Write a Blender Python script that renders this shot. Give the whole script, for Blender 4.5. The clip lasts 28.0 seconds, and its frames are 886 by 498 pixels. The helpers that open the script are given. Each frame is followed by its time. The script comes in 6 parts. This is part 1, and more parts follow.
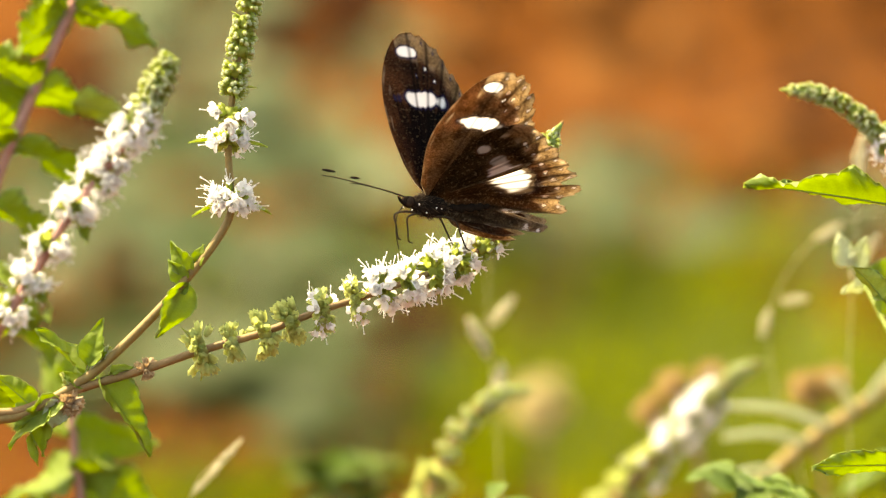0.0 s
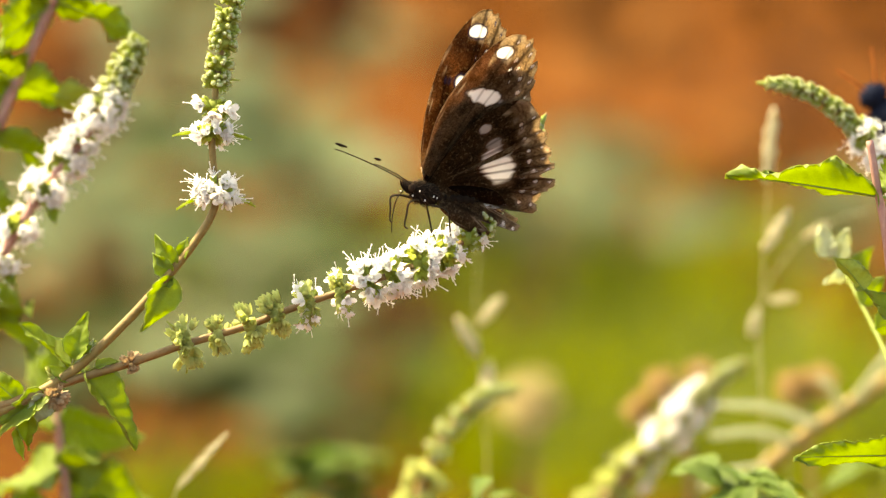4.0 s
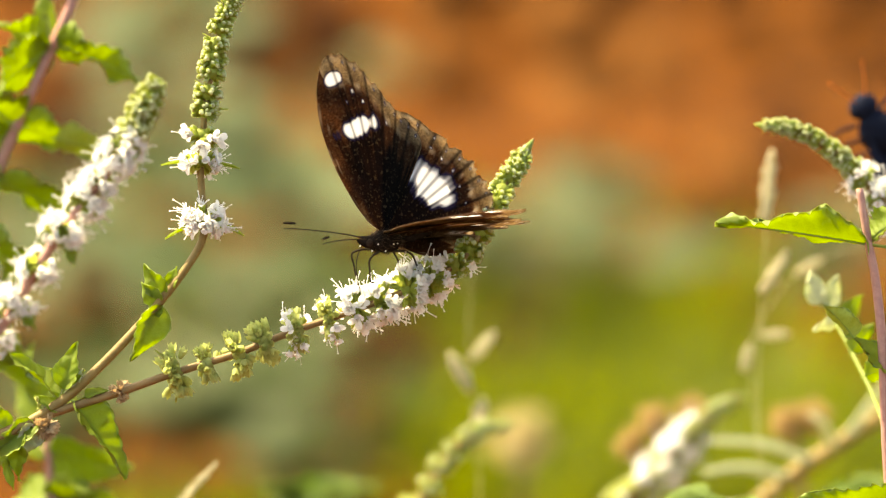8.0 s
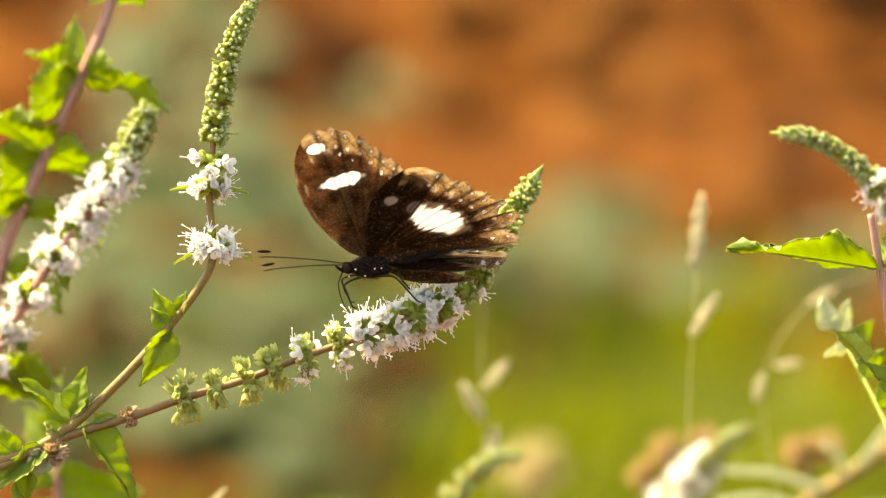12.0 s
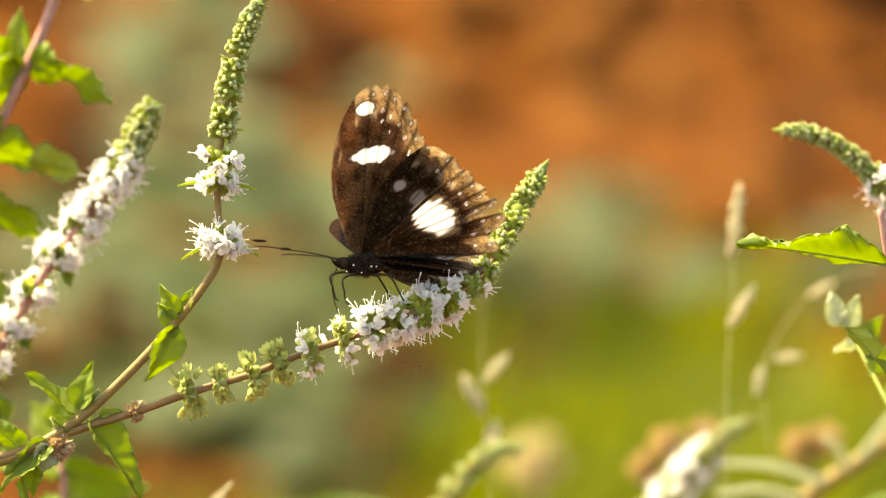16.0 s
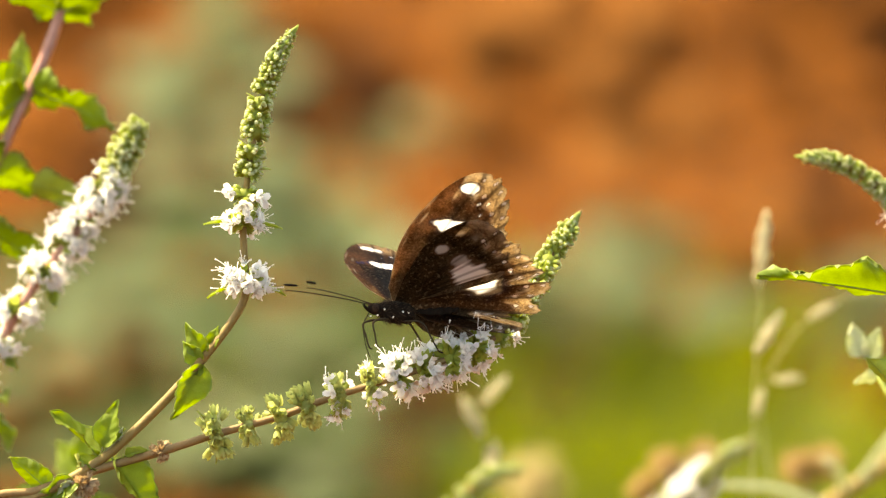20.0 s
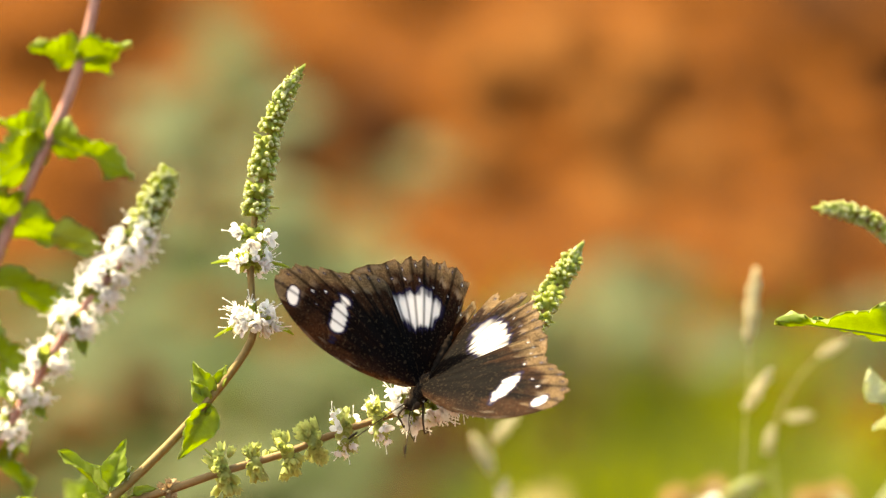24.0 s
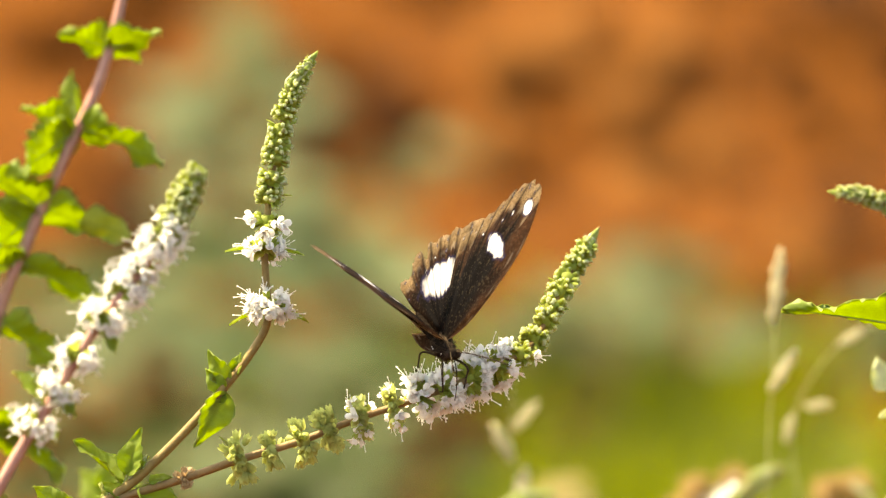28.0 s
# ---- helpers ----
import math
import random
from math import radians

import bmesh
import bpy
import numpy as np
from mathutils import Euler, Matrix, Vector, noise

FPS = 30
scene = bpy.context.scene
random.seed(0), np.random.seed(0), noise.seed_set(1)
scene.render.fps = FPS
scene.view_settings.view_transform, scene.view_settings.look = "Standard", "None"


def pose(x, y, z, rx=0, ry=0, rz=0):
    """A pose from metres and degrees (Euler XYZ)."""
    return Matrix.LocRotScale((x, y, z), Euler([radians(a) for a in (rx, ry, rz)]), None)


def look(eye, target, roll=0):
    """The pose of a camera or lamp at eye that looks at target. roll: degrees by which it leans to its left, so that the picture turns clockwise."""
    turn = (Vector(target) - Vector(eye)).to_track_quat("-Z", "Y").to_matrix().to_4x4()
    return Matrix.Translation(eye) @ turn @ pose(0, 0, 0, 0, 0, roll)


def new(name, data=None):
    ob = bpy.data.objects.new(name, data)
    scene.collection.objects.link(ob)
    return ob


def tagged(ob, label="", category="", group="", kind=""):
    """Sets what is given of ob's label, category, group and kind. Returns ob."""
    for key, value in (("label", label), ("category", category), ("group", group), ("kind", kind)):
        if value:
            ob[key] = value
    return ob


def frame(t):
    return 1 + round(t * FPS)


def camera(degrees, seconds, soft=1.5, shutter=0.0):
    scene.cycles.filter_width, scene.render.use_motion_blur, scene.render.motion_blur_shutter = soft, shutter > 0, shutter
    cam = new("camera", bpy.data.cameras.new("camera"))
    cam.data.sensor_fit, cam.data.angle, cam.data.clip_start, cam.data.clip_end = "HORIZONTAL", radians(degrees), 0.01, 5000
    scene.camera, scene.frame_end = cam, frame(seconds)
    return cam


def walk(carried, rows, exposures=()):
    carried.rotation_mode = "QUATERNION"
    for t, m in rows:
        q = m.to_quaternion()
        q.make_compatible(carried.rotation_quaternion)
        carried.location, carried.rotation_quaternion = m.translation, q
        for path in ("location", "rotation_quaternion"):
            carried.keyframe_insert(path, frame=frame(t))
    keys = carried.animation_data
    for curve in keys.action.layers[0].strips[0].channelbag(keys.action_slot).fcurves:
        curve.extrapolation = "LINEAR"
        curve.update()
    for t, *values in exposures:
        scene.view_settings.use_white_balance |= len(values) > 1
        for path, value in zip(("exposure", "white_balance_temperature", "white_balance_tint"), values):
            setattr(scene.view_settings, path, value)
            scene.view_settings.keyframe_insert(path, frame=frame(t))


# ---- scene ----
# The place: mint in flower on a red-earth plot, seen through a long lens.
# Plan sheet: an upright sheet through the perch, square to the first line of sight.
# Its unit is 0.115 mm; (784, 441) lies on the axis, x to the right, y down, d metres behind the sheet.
UNIT = 0.000115
EYE = Vector((0.0, -1.684, 1.10))
HUB = Vector((0.0, 0.0, 0.75))
DIST = (HUB - EYE).length
STAGE = look(HUB, HUB + (HUB - EYE))
EXPO, KELVIN, TINT = 2.04, 9800, 6


def flat(x, y, d=0.0):
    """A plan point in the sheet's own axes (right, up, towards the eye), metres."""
    k = UNIT * (DIST + d) / DIST
    return Vector(((x - 784) * k, (441 - y) * k, -d))


def plan(x, y, d=0.0):
    return STAGE @ flat(x, y, d)


def aim(dx, dy):
    """Camera pose when the view has drifted by dx, dy plan units."""
    return look(EYE, plan(784 - dx, 441 - dy))


def sway(anchor, du, dv, turn):
    """Pose of a plant that the wind has shifted by du, dv plan units and leaned by turn degrees."""
    x, y, d = anchor
    return STAGE @ Matrix.Translation(flat(x + du, y + dv, d)) @ pose(0, 0, 0, 0, 0, turn)


def perch(x, y, rx, ry, rz, d=0.0):
    """Pose of an insect at a plan point, turned in the sheet's axes."""
    return STAGE @ Matrix.Translation(flat(x, y, d)) @ pose(0, 0, 0, rx, ry, rz)


def hinge(side, spread, sweep):
    """Pose of a wing on its body: spread from the upright, swept back in its own plane."""
    return pose(0, 0, 0, side * (90 - spread)) @ pose(0, 0, 0, 0, 0, side * sweep)


# ---- camera ----
cam = camera(6.0, 28.0, soft=1.3, shutter=0.4)
cam.data.dof.use_dof = True
cam.data.dof.focus_distance = DIST
cam.data.dof.aperture_fstop = 16.0
cam.data.dof.aperture_blades = 0
walk(cam, [
    (0, aim(44.7, -41.3)), (0.5, aim(46.5, -37.4)), (1, aim(52.7, -27.0)), (1.5, aim(47.3, -37.9)),
    (2, aim(45.6, -43.7)), (2.5, aim(54.3, -22.3)), (4.5, aim(12.2, -57.9)), (5, aim(14.9, -44.6)),
    (5.5, aim(8.9, -46.3)), (6, aim(4.3, -39.4)), (6.5, aim(2.0, -32.9)), (7, aim(7.3, -17.5)), (7.5, aim(2.1, -7.7)),
    (8, aim(0.0, 0.0)), (8.5, aim(3.8, 14.8)), (9, aim(8.7, 33.6)), (9.5, aim(7.3, 43.1)), (10, aim(4.6, 45.7)),
    (10.5, aim(4.4, 42.9)), (11, aim(7.9, 49.2)), (11.5, aim(12.8, 49.9)), (12, aim(16.3, 44.5)),
    (12.5, aim(18.9, 40.3)), (14.5, aim(21.2, 29.8)), (15, aim(29.7, 37.7)), (15.5, aim(33.4, 40.8)),
    (16, aim(26.7, 35.3)), (16.5, aim(23.0, 27.8)), (17, aim(32.3, 36.9)), (17.5, aim(44.4, 56.2)),
    (18, aim(55.8, 69.8)), (18.5, aim(65.9, 81.7)), (19, aim(71.6, 92.9)), (19.5, aim(73.4, 100.0)),
    (20, aim(71.3, 103.5)), (20.5, aim(69.6, 110.2)), (21, aim(69.4, 119.9)), (21.5, aim(68.3, 125.7)),
    (23.5, aim(85.8, 165.0)), (24, aim(85.9, 173.4)), (24.5, aim(90.4, 178.8)), (25, aim(98.7, 190.1)),
    (25.5, aim(100.7, 188.8)), (26, aim(103.1, 179.4)), (26.5, aim(109.4, 169.0)), (27, aim(112.9, 159.0)),
    (27.5, aim(114.5, 155.6)), (28, aim(114.1, 153.5)),
], exposures=[(0.0, EXPO, KELVIN, TINT), (28.0, EXPO, KELVIN, TINT)])

# ---- world and sun ----
SUN_DIR = Vector((-0.52, 0.30, 0.86)).normalized()
world = bpy.data.worlds.new("sky")
scene.world = world
world.use_nodes = True
wn = world.node_tree
sky = wn.nodes.new("ShaderNodeTexSky")
sky.sky_type = "NISHITA"
sky.sun_disc = False
sky.sun_elevation = math.asin(SUN_DIR.z)
sky.sun_rotation = math.atan2(SUN_DIR.x, SUN_DIR.y)
sky.air_density, sky.dust_density = 1.0, 2.0
wn.links.new(sky.outputs[0], wn.nodes["Background"].inputs[0])
wn.nodes["Background"].inputs[1].default_value = 0.15
sun_data = bpy.data.lights.new("sun", "SUN")
sun_data.energy, sun_data.angle, sun_data.color = 5.0, radians(0.6), (1.0, 0.93, 0.80)
sun = new("sun", sun_data)
sun.matrix_world = look(SUN_DIR * 30, (0, 0, 0))


# ---- materials ----
def mat_new(name):
    m = bpy.data.materials.new(name)
    m.use_nodes = True
    nt = m.node_tree
    return m, nt, nt.nodes["Principled BSDF"], nt.nodes["Material Output"]


def link(nt, a, b):
    nt.links.new(a, b)


def node(nt, kind, **values):
    n = nt.nodes.new(kind)
    for k, v in values.items():
        n.inputs[k.replace("_", " ")].default_value = v
    return n


def ramp(nt, source, stops):
    r = nt.nodes.new("ShaderNodeValToRGB")
    e = r.color_ramp.elements
    while len(e) < len(stops):
        e.new(0.5)
    for el, (p, c) in zip(e, stops):
        el.position, el.color = p, (*c, 1)
    link(nt, source, r.inputs[0])
    return r.outputs[0]


def noise_of(nt, scale, detail=3.0, rough=0.55, coords="Object"):
    tc = nt.nodes.new("ShaderNodeTexCoord")
    n = node(nt, "ShaderNodeTexNoise", Scale=scale, Detail=detail, Roughness=rough)
    link(nt, tc.outputs[coords], n.inputs["Vector"])
    return n.outputs["Fac"]


def mixed(nt, fac, a, b, how="MIX"):
    m = nt.nodes.new("ShaderNodeMixRGB")
    m.blend_type = how
    for s, v in ((0, fac), (1, a), (2, b)):
        if isinstance(v, bpy.types.NodeSocket):
            link(nt, v, m.inputs[s])
        else:
            m.inputs[s].default_value = v if s == 0 else (*v, 1)
    return m.outputs[0]


def bump(nt, bsdf, height, strength, distance):
    b = node(nt, "ShaderNodeBump", Strength=strength, Distance=distance)
    link(nt, height, b.inputs["Height"])
    link(nt, b.outputs[0], bsdf.inputs["Normal"])


def let_light_through(nt, bsdf, out, colour, amount):
    """Thin tissue: part of the light comes through from the other side."""
    t = nt.nodes.new("ShaderNodeBsdfTranslucent")
    if isinstance(colour, bpy.types.NodeSocket):
        link(nt, colour, t.inputs[0])
    else:
        t.inputs[0].default_value = (*colour, 1)
    m = nt.nodes.new("ShaderNodeMixShader")
    m.inputs[0].default_value = amount
    link(nt, bsdf.outputs[0], m.inputs[1])
    link(nt, t.outputs[0], m.inputs[2])
    link(nt, m.outputs[0], out.inputs[0])


def tissue(name, dark, light, through_colour, amount, scale, rough=0.5, relief=0.3, depth=0.0003, vary=0.25):
    """Plant tissue: two-scale colour noise, a little difference from piece to piece, fine relief, translucency."""
    m, nt, b, out = mat_new(name)
    coarse, fine = noise_of(nt, scale, 3), noise_of(nt, scale * 7, 4)
    col = ramp(nt, coarse, [(0.3, dark), (0.7, light)])
    col = mixed(nt, 0.35, col, ramp(nt, fine, [(0.3, tuple(c * 0.55 for c in dark)), (0.7, tuple(min(1, c * 1.2) for c in light))]))
    info = nt.nodes.new("ShaderNodeObjectInfo")
    col = mixed(nt, vary, col, ramp(nt, info.outputs["Random"], [(0.0, dark), (1.0, light)]))
    link(nt, col, b.inputs["Base Color"])
    b.inputs["Roughness"].default_value = rough
    b.inputs["Specular IOR Level"].default_value = 0.22
    bump(nt, b, fine, relief, depth)
    if amount:
        let_light_through(nt, b, out, mixed(nt, 0.5, col, through_colour), amount)
    return m


def plain(name, dark, light, scale, rough=0.6, relief=0.3, depth=0.0002):
    m = tissue(name, dark, light, (0, 0, 0), 0.0, scale, rough, relief, depth)
    m.node_tree.nodes["Principled BSDF"].inputs["Specular IOR Level"].default_value = 0.0 if rough > 0.3 else 0.4
    return m


M_STEM = tissue("stem_skin", (0.17, 0.105, 0.040), (0.31, 0.20, 0.085), (0.5, 0.3, 0.1), 0.12, 900, 0.5)
M_STEM_GREEN = tissue("green_stem_skin", (0.15, 0.10, 0.032), (0.27, 0.19, 0.066), (0.4, 0.4, 0.1), 0.12, 900, 0.5)
M_STEM_PURPLE = tissue("purple_stem_skin", (0.30, 0.14, 0.12), (0.50, 0.28, 0.23), (0.5, 0.25, 0.2), 0.12, 700, 0.5)
M_LEAF = tissue("mint_leaf", (0.10, 0.17, 0.018), (0.26, 0.35, 0.07), (0.76, 0.88, 0.06), 0.60, 500, 0.45, 0.5, 0.0005)
M_DEEP = tissue("deep_green_leaf", (0.05, 0.10, 0.012), (0.14, 0.22, 0.035), (0.42, 0.56, 0.05), 0.48, 500, 0.5, 0.5, 0.0005)
M_PALE = tissue("pale_young_leaf", (0.38, 0.42, 0.26), (0.60, 0.63, 0.47), (0.7, 0.75, 0.5), 0.45, 500, 0.5, 0.5, 0.0005)
M_VEIN = tissue("leaf_vein", (0.20, 0.28, 0.06), (0.30, 0.38, 0.10), (0.5, 0.6, 0.1), 0.4, 500, 0.5)
M_CALYX = tissue("calyx_green", (0.20, 0.26, 0.040), (0.41, 0.47, 0.11), (0.74, 0.82, 0.14), 0.48, 1500, 0.55)
M_BUD = tissue("bud_green", (0.38, 0.43, 0.20), (0.70, 0.73, 0.52), (0.82, 0.88, 0.52), 0.50, 1500, 0.55)
M_TIP = tissue("green_spike_tip", (0.16, 0.24, 0.04), (0.40, 0.48, 0.16), (0.62, 0.74, 0.18), 0.50, 1500, 0.55)
M_DARK_EARTH = plain("dark_brown_earth", (0.024, 0.0100, 0.0048), (0.064, 0.0265, 0.0115), 30, 0.9, 0.5, 0.01)
M_PALE_EARTH = plain("pale_orange_earth", (0.12, 0.046, 0.012), (0.19, 0.080, 0.026), 25, 0.9, 0.5, 0.01)
M_TAN = tissue("tan_dry_petal", (0.2856, 0.1848, 0.0672), (0.4704, 0.336, 0.1512), (0.588, 0.42, 0.168), 0.4, 500, 0.7)
M_SPENT = tissue("faded_calyx", (0.24, 0.29, 0.07), (0.54, 0.58, 0.24), (0.78, 0.84, 0.24), 0.48, 1500, 0.6)
M_DRY = tissue("dry_brown_calyx", (0.26, 0.16, 0.08), (0.60, 0.46, 0.28), (0.5, 0.3, 0.1), 0.3, 1500, 0.7)
M_PETAL = tissue("white_petal", (0.87, 0.87, 0.86), (0.94, 0.94, 0.93), (1.0, 1.0, 0.98), 0.72, 900, 0.55, 0.15)
M_STAMEN = tissue("white_stamen", (0.80, 0.79, 0.76), (0.90, 0.89, 0.86), (0.95, 0.95, 0.92), 0.5, 900, 0.5, 0.1)
M_SEED = tissue("dry_grass_seed", (0.46, 0.43, 0.28), (0.64, 0.60, 0.44), (0.85, 0.84, 0.62), 0.6, 500, 0.6)
M_STRAW = tissue("straw", (0.252, 0.1848, 0.0588), (0.3864, 0.2856, 0.1092), (0.42, 0.336, 0.084), 0.25, 300, 0.6)
M_GRASS = tissue("grass_blade", (0.044, 0.070, 0.0025), (0.10, 0.128, 0.005), (0.29, 0.33, 0.007), 0.5, 30, 0.5)
M_WEED = tissue("sage_green_leaf", (0.052, 0.076, 0.026), (0.106, 0.142, 0.056), (0.16, 0.21, 0.055), 0.3, 25, 0.6)
M_LOWLEAF = tissue("low_green_leaf", (0.022, 0.045, 0.005), (0.054, 0.087, 0.012), (0.10, 0.16, 0.016), 0.36, 25, 0.55)
M_YELLOW = tissue("ochre_petal", (0.4032, 0.336, 0.1428), (0.5208, 0.4452, 0.2268), (0.672, 0.588, 0.294), 0.4, 300, 0.6)
M_CHITIN = plain("black_body", (0.005, 0.004, 0.0035), (0.022, 0.016, 0.012), 900, 0.55, 0.6)
M_FUR = plain("body_fur", (0.020, 0.014, 0.010), (0.09, 0.065, 0.045), 900, 0.6)
M_LEG = plain("dark_leg", (0.015, 0.012, 0.008), (0.06, 0.045, 0.03), 900, 0.5)
M_EYE = plain("brown_eye", (0.008, 0.005, 0.004), (0.05, 0.035, 0.025), 2600, 0.4, 0.1)
M_DOT = plain("white_scales", (0.7, 0.7, 0.7), (0.85, 0.85, 0.85), 2000, 0.6)
M_GLINT_PEBBLE = plain("pale_glint_pebble", (0.252, 0.1848, 0.1092), (0.4032, 0.3192, 0.21), 60, 0.7)
M_BLUEBLACK = plain("blue_black_body", (0.004, 0.005, 0.009), (0.014, 0.018, 0.032), 900, 0.5, 0.4)
M_ORANGE = plain("orange_feeler", (0.35, 0.09, 0.02), (0.5, 0.16, 0.05), 900, 0.5)


def wing_skin(name, deep, middle, warm, glow_deep, glow_middle, glow_warm, sheen, flecks):
    """Scaled wing skin. The 'scales' layer holds white patch, margin, vein and mottling of each scale."""
    m, nt, b, out = mat_new(name)
    at = nt.nodes.new("ShaderNodeAttribute")
    at.attribute_name = "scales"
    sep = nt.nodes.new("ShaderNodeSeparateColor")
    link(nt, at.outputs["Color"], sep.inputs[0])
    white, margin, vein = sep.outputs
    grain, blotch = noise_of(nt, 2600, 5, 0.7), noise_of(nt, 260, 4, 0.6)
    fleck = noise_of(nt, 1500, 2, 0.5)

    def shade(lo, mid, hi, patch, pale):
        base = ramp(nt, margin, [(0.0, lo), (0.42, mid), (1.0, hi)])
        base = mixed(nt, 0.75, base, ramp(nt, blotch, [(0.35, (0.35, 0.35, 0.35)), (0.65, (1.0, 1.0, 1.0))]), "MULTIPLY")
        base = mixed(nt, 0.7, base, ramp(nt, grain, [(0.38, (0.18, 0.16, 0.15)), (0.62, (1.0, 1.0, 1.0))]), "MULTIPLY")
        base = mixed(nt, ramp(nt, fleck, [(0.57, (0.0, 0.0, 0.0)), (0.68, (flecks, flecks, flecks))]), base, hi)
        base = mixed(nt, at.outputs["Alpha"], base, pale)
        edge = nt.nodes.new("ShaderNodeValToRGB")
        e = edge.color_ramp.elements
        e.new(0.5)
        for el, (p, c) in zip(e, ((0.05, 0), (0.35, 1), (0.75, 0))):
            el.position, el.color = p, (c, c, c, 1)
        link(nt, white, edge.inputs[0])
        base = mixed(nt, edge.outputs[0], base, sheen)
        ws = nt.nodes.new("ShaderNodeMapRange")
        ws.inputs[1].default_value, ws.inputs[2].default_value = 0.35, 0.75
        link(nt, white, ws.inputs[0])
        base = mixed(nt, ws.outputs[0], base, patch)
        return mixed(nt, vein, base, tuple(c * 0.35 for c in lo))

    col = shade(deep, middle, warm, (0.82, 0.82, 0.84), (0.46, 0.39, 0.30))
    link(nt, col, b.inputs["Base Color"])
    b.inputs["Roughness"].default_value = 0.6
    b.inputs["Specular IOR Level"].default_value = 0.04
    bump(nt, b, grain, 0.4, 0.00015)
    let_light_through(nt, b, out, shade(glow_deep, glow_middle, glow_warm, (0.95, 0.95, 0.93), (0.95, 0.88, 0.75)), 0.6)
    return m


M_WING_TOP = wing_skin("wing_upper_side", (0.005, 0.003, 0.003), (0.065, 0.029, 0.014), (0.29, 0.20, 0.11), (0.030, 0.013, 0.007), (0.19, 0.080, 0.034), (0.78, 0.60, 0.38), (0.03, 0.025, 0.07), 0.10)
M_WING_UNDER = wing_skin("wing_under_side", (0.032, 0.021, 0.013), (0.125, 0.090, 0.058), (0.28, 0.21, 0.14), (0.22, 0.14, 0.07), (0.66, 0.48, 0.27), (0.88, 0.71, 0.48), (0.12, 0.08, 0.05), 0.40)


def soil_material():
    m, nt, b, out = mat_new("red_earth")
    big, mid, fine = noise_of(nt, 3.0, 3), noise_of(nt, 14, 4), noise_of(nt, 160, 5, 0.65)
    col = ramp(nt, big, [(0.36, (0.042, 0.0125, 0.0026)), (0.5, (0.108, 0.0338, 0.0058)), (0.64, (0.152, 0.0530, 0.0112))])
    col = mixed(nt, 0.6, col, ramp(nt, mid, [(0.38, (0.036, 0.0108, 0.0026)), (0.5, (0.108, 0.0338, 0.0058)), (0.62, (0.160, 0.0580, 0.0132))]))
    col = mixed(nt, 0.35, col, ramp(nt, fine, [(0.3, (0.04067, 0.01328, 0.002088)), (0.7, (0.1384, 0.05001, 0.01044))]))
    link(nt, col, b.inputs["Base Color"])
    b.inputs["Roughness"].default_value = 0.95
    b.inputs["Specular IOR Level"].default_value = 0.02
    bump(nt, b, fine, 0.6, 0.02)
    return m


M_SOIL = soil_material()


# ---- mesh helpers ----
def mesh_of(name, verts, faces, mats, index=None, smooth=True):
    me = bpy.data.meshes.new(name)
    me.from_pydata([tuple(v) for v in verts], [], faces)
    for m in mats:
        me.materials.append(m)
    if index is not None:
        me.polygons.foreach_set("material_index", index)
    if smooth:
        me.polygons.foreach_set("use_smooth", [True] * len(me.polygons))
    me.update()
    return me


def part(name, me, parent, label="", m=None):
    ob = new(name, me)
    ob.parent = parent
    if m is not None:
        ob.matrix_basis = m
    if label:
        ob["label"] = label
    return ob


def thing(name, m, label, category, group="", kind=""):
    ob = new(name)
    ob.empty_display_size = 0.01
    ob.matrix_basis = m
    return tagged(ob, label, category, group, kind)


class Soup:
    """Collects several shells into one mesh."""

    def __init__(self):
        self.v, self.f, self.i = [], [], []

    def add(self, verts, faces, mat=0, m=None):
        n = len(self.v)
        self.v += [m @ Vector(v) for v in verts] if m is not None else [Vector(v) for v in verts]
        self.f += [tuple(n + k for k in f) for f in faces]
        self.i += [mat] * len(faces)
        return n

    def root(self, n):
        """Joins a shell to the first one at its foot."""
        self.f.append((0, n, n + 1))
        self.i.append(0)

    def mesh(self, name, mats, smooth=True):
        return mesh_of(name, self.v, self.f, mats, self.i, smooth)


def curve(points, steps):
    """Smooth points through control points (Catmull-Rom)."""
    p = [Vector(q) for q in points]
    p = [p[0] * 2 - p[1]] + p + [p[-1] * 2 - p[-2]]
    out = []
    for i in range(1, len(p) - 2):
        a, b, c, d = p[i - 1:i + 3]
        for k in range(steps):
            t = k / steps
            out.append(0.5 * (2 * b + (c - a) * t + (2 * a - 5 * b + 4 * c - d) * t * t + (3 * b - a - 3 * c + d) * t ** 3))
    out.append(p[-2].copy())
    return out


def tube(points, radius, sides=8, square=0.0, caps=True):
    """A tube along points; radius is a function of 0..1. square bulges the four corners."""
    n = len(points)
    verts, faces = [], []
    up = Vector((0.13, 0.21, 0.97)).normalized()
    for k, p in enumerate(points):
        d = (points[min(k + 1, n - 1)] - points[max(k - 1, 0)]).normalized()
        side = d.cross(up)
        side = side.normalized() if side.length > 1e-4 else Vector((1, 0, 0))
        up = side.cross(d).normalized()
        r = radius(k / (n - 1))
        for s in range(sides):
            a = 2 * math.pi * s / sides
            q = r * (1 + square * math.cos(4 * a))
            verts.append(p + side * (q * math.cos(a)) + up * (q * math.sin(a)))
    for k in range(n - 1):
        for s in range(sides):
            a, b = k * sides + s, k * sides + (s + 1) % sides
            faces.append((a, b, b + sides, a + sides))
    if caps:
        faces.append(tuple(range(sides))[::-1])
        faces.append(tuple(range((n - 1) * sides, n * sides)))
    return verts, faces


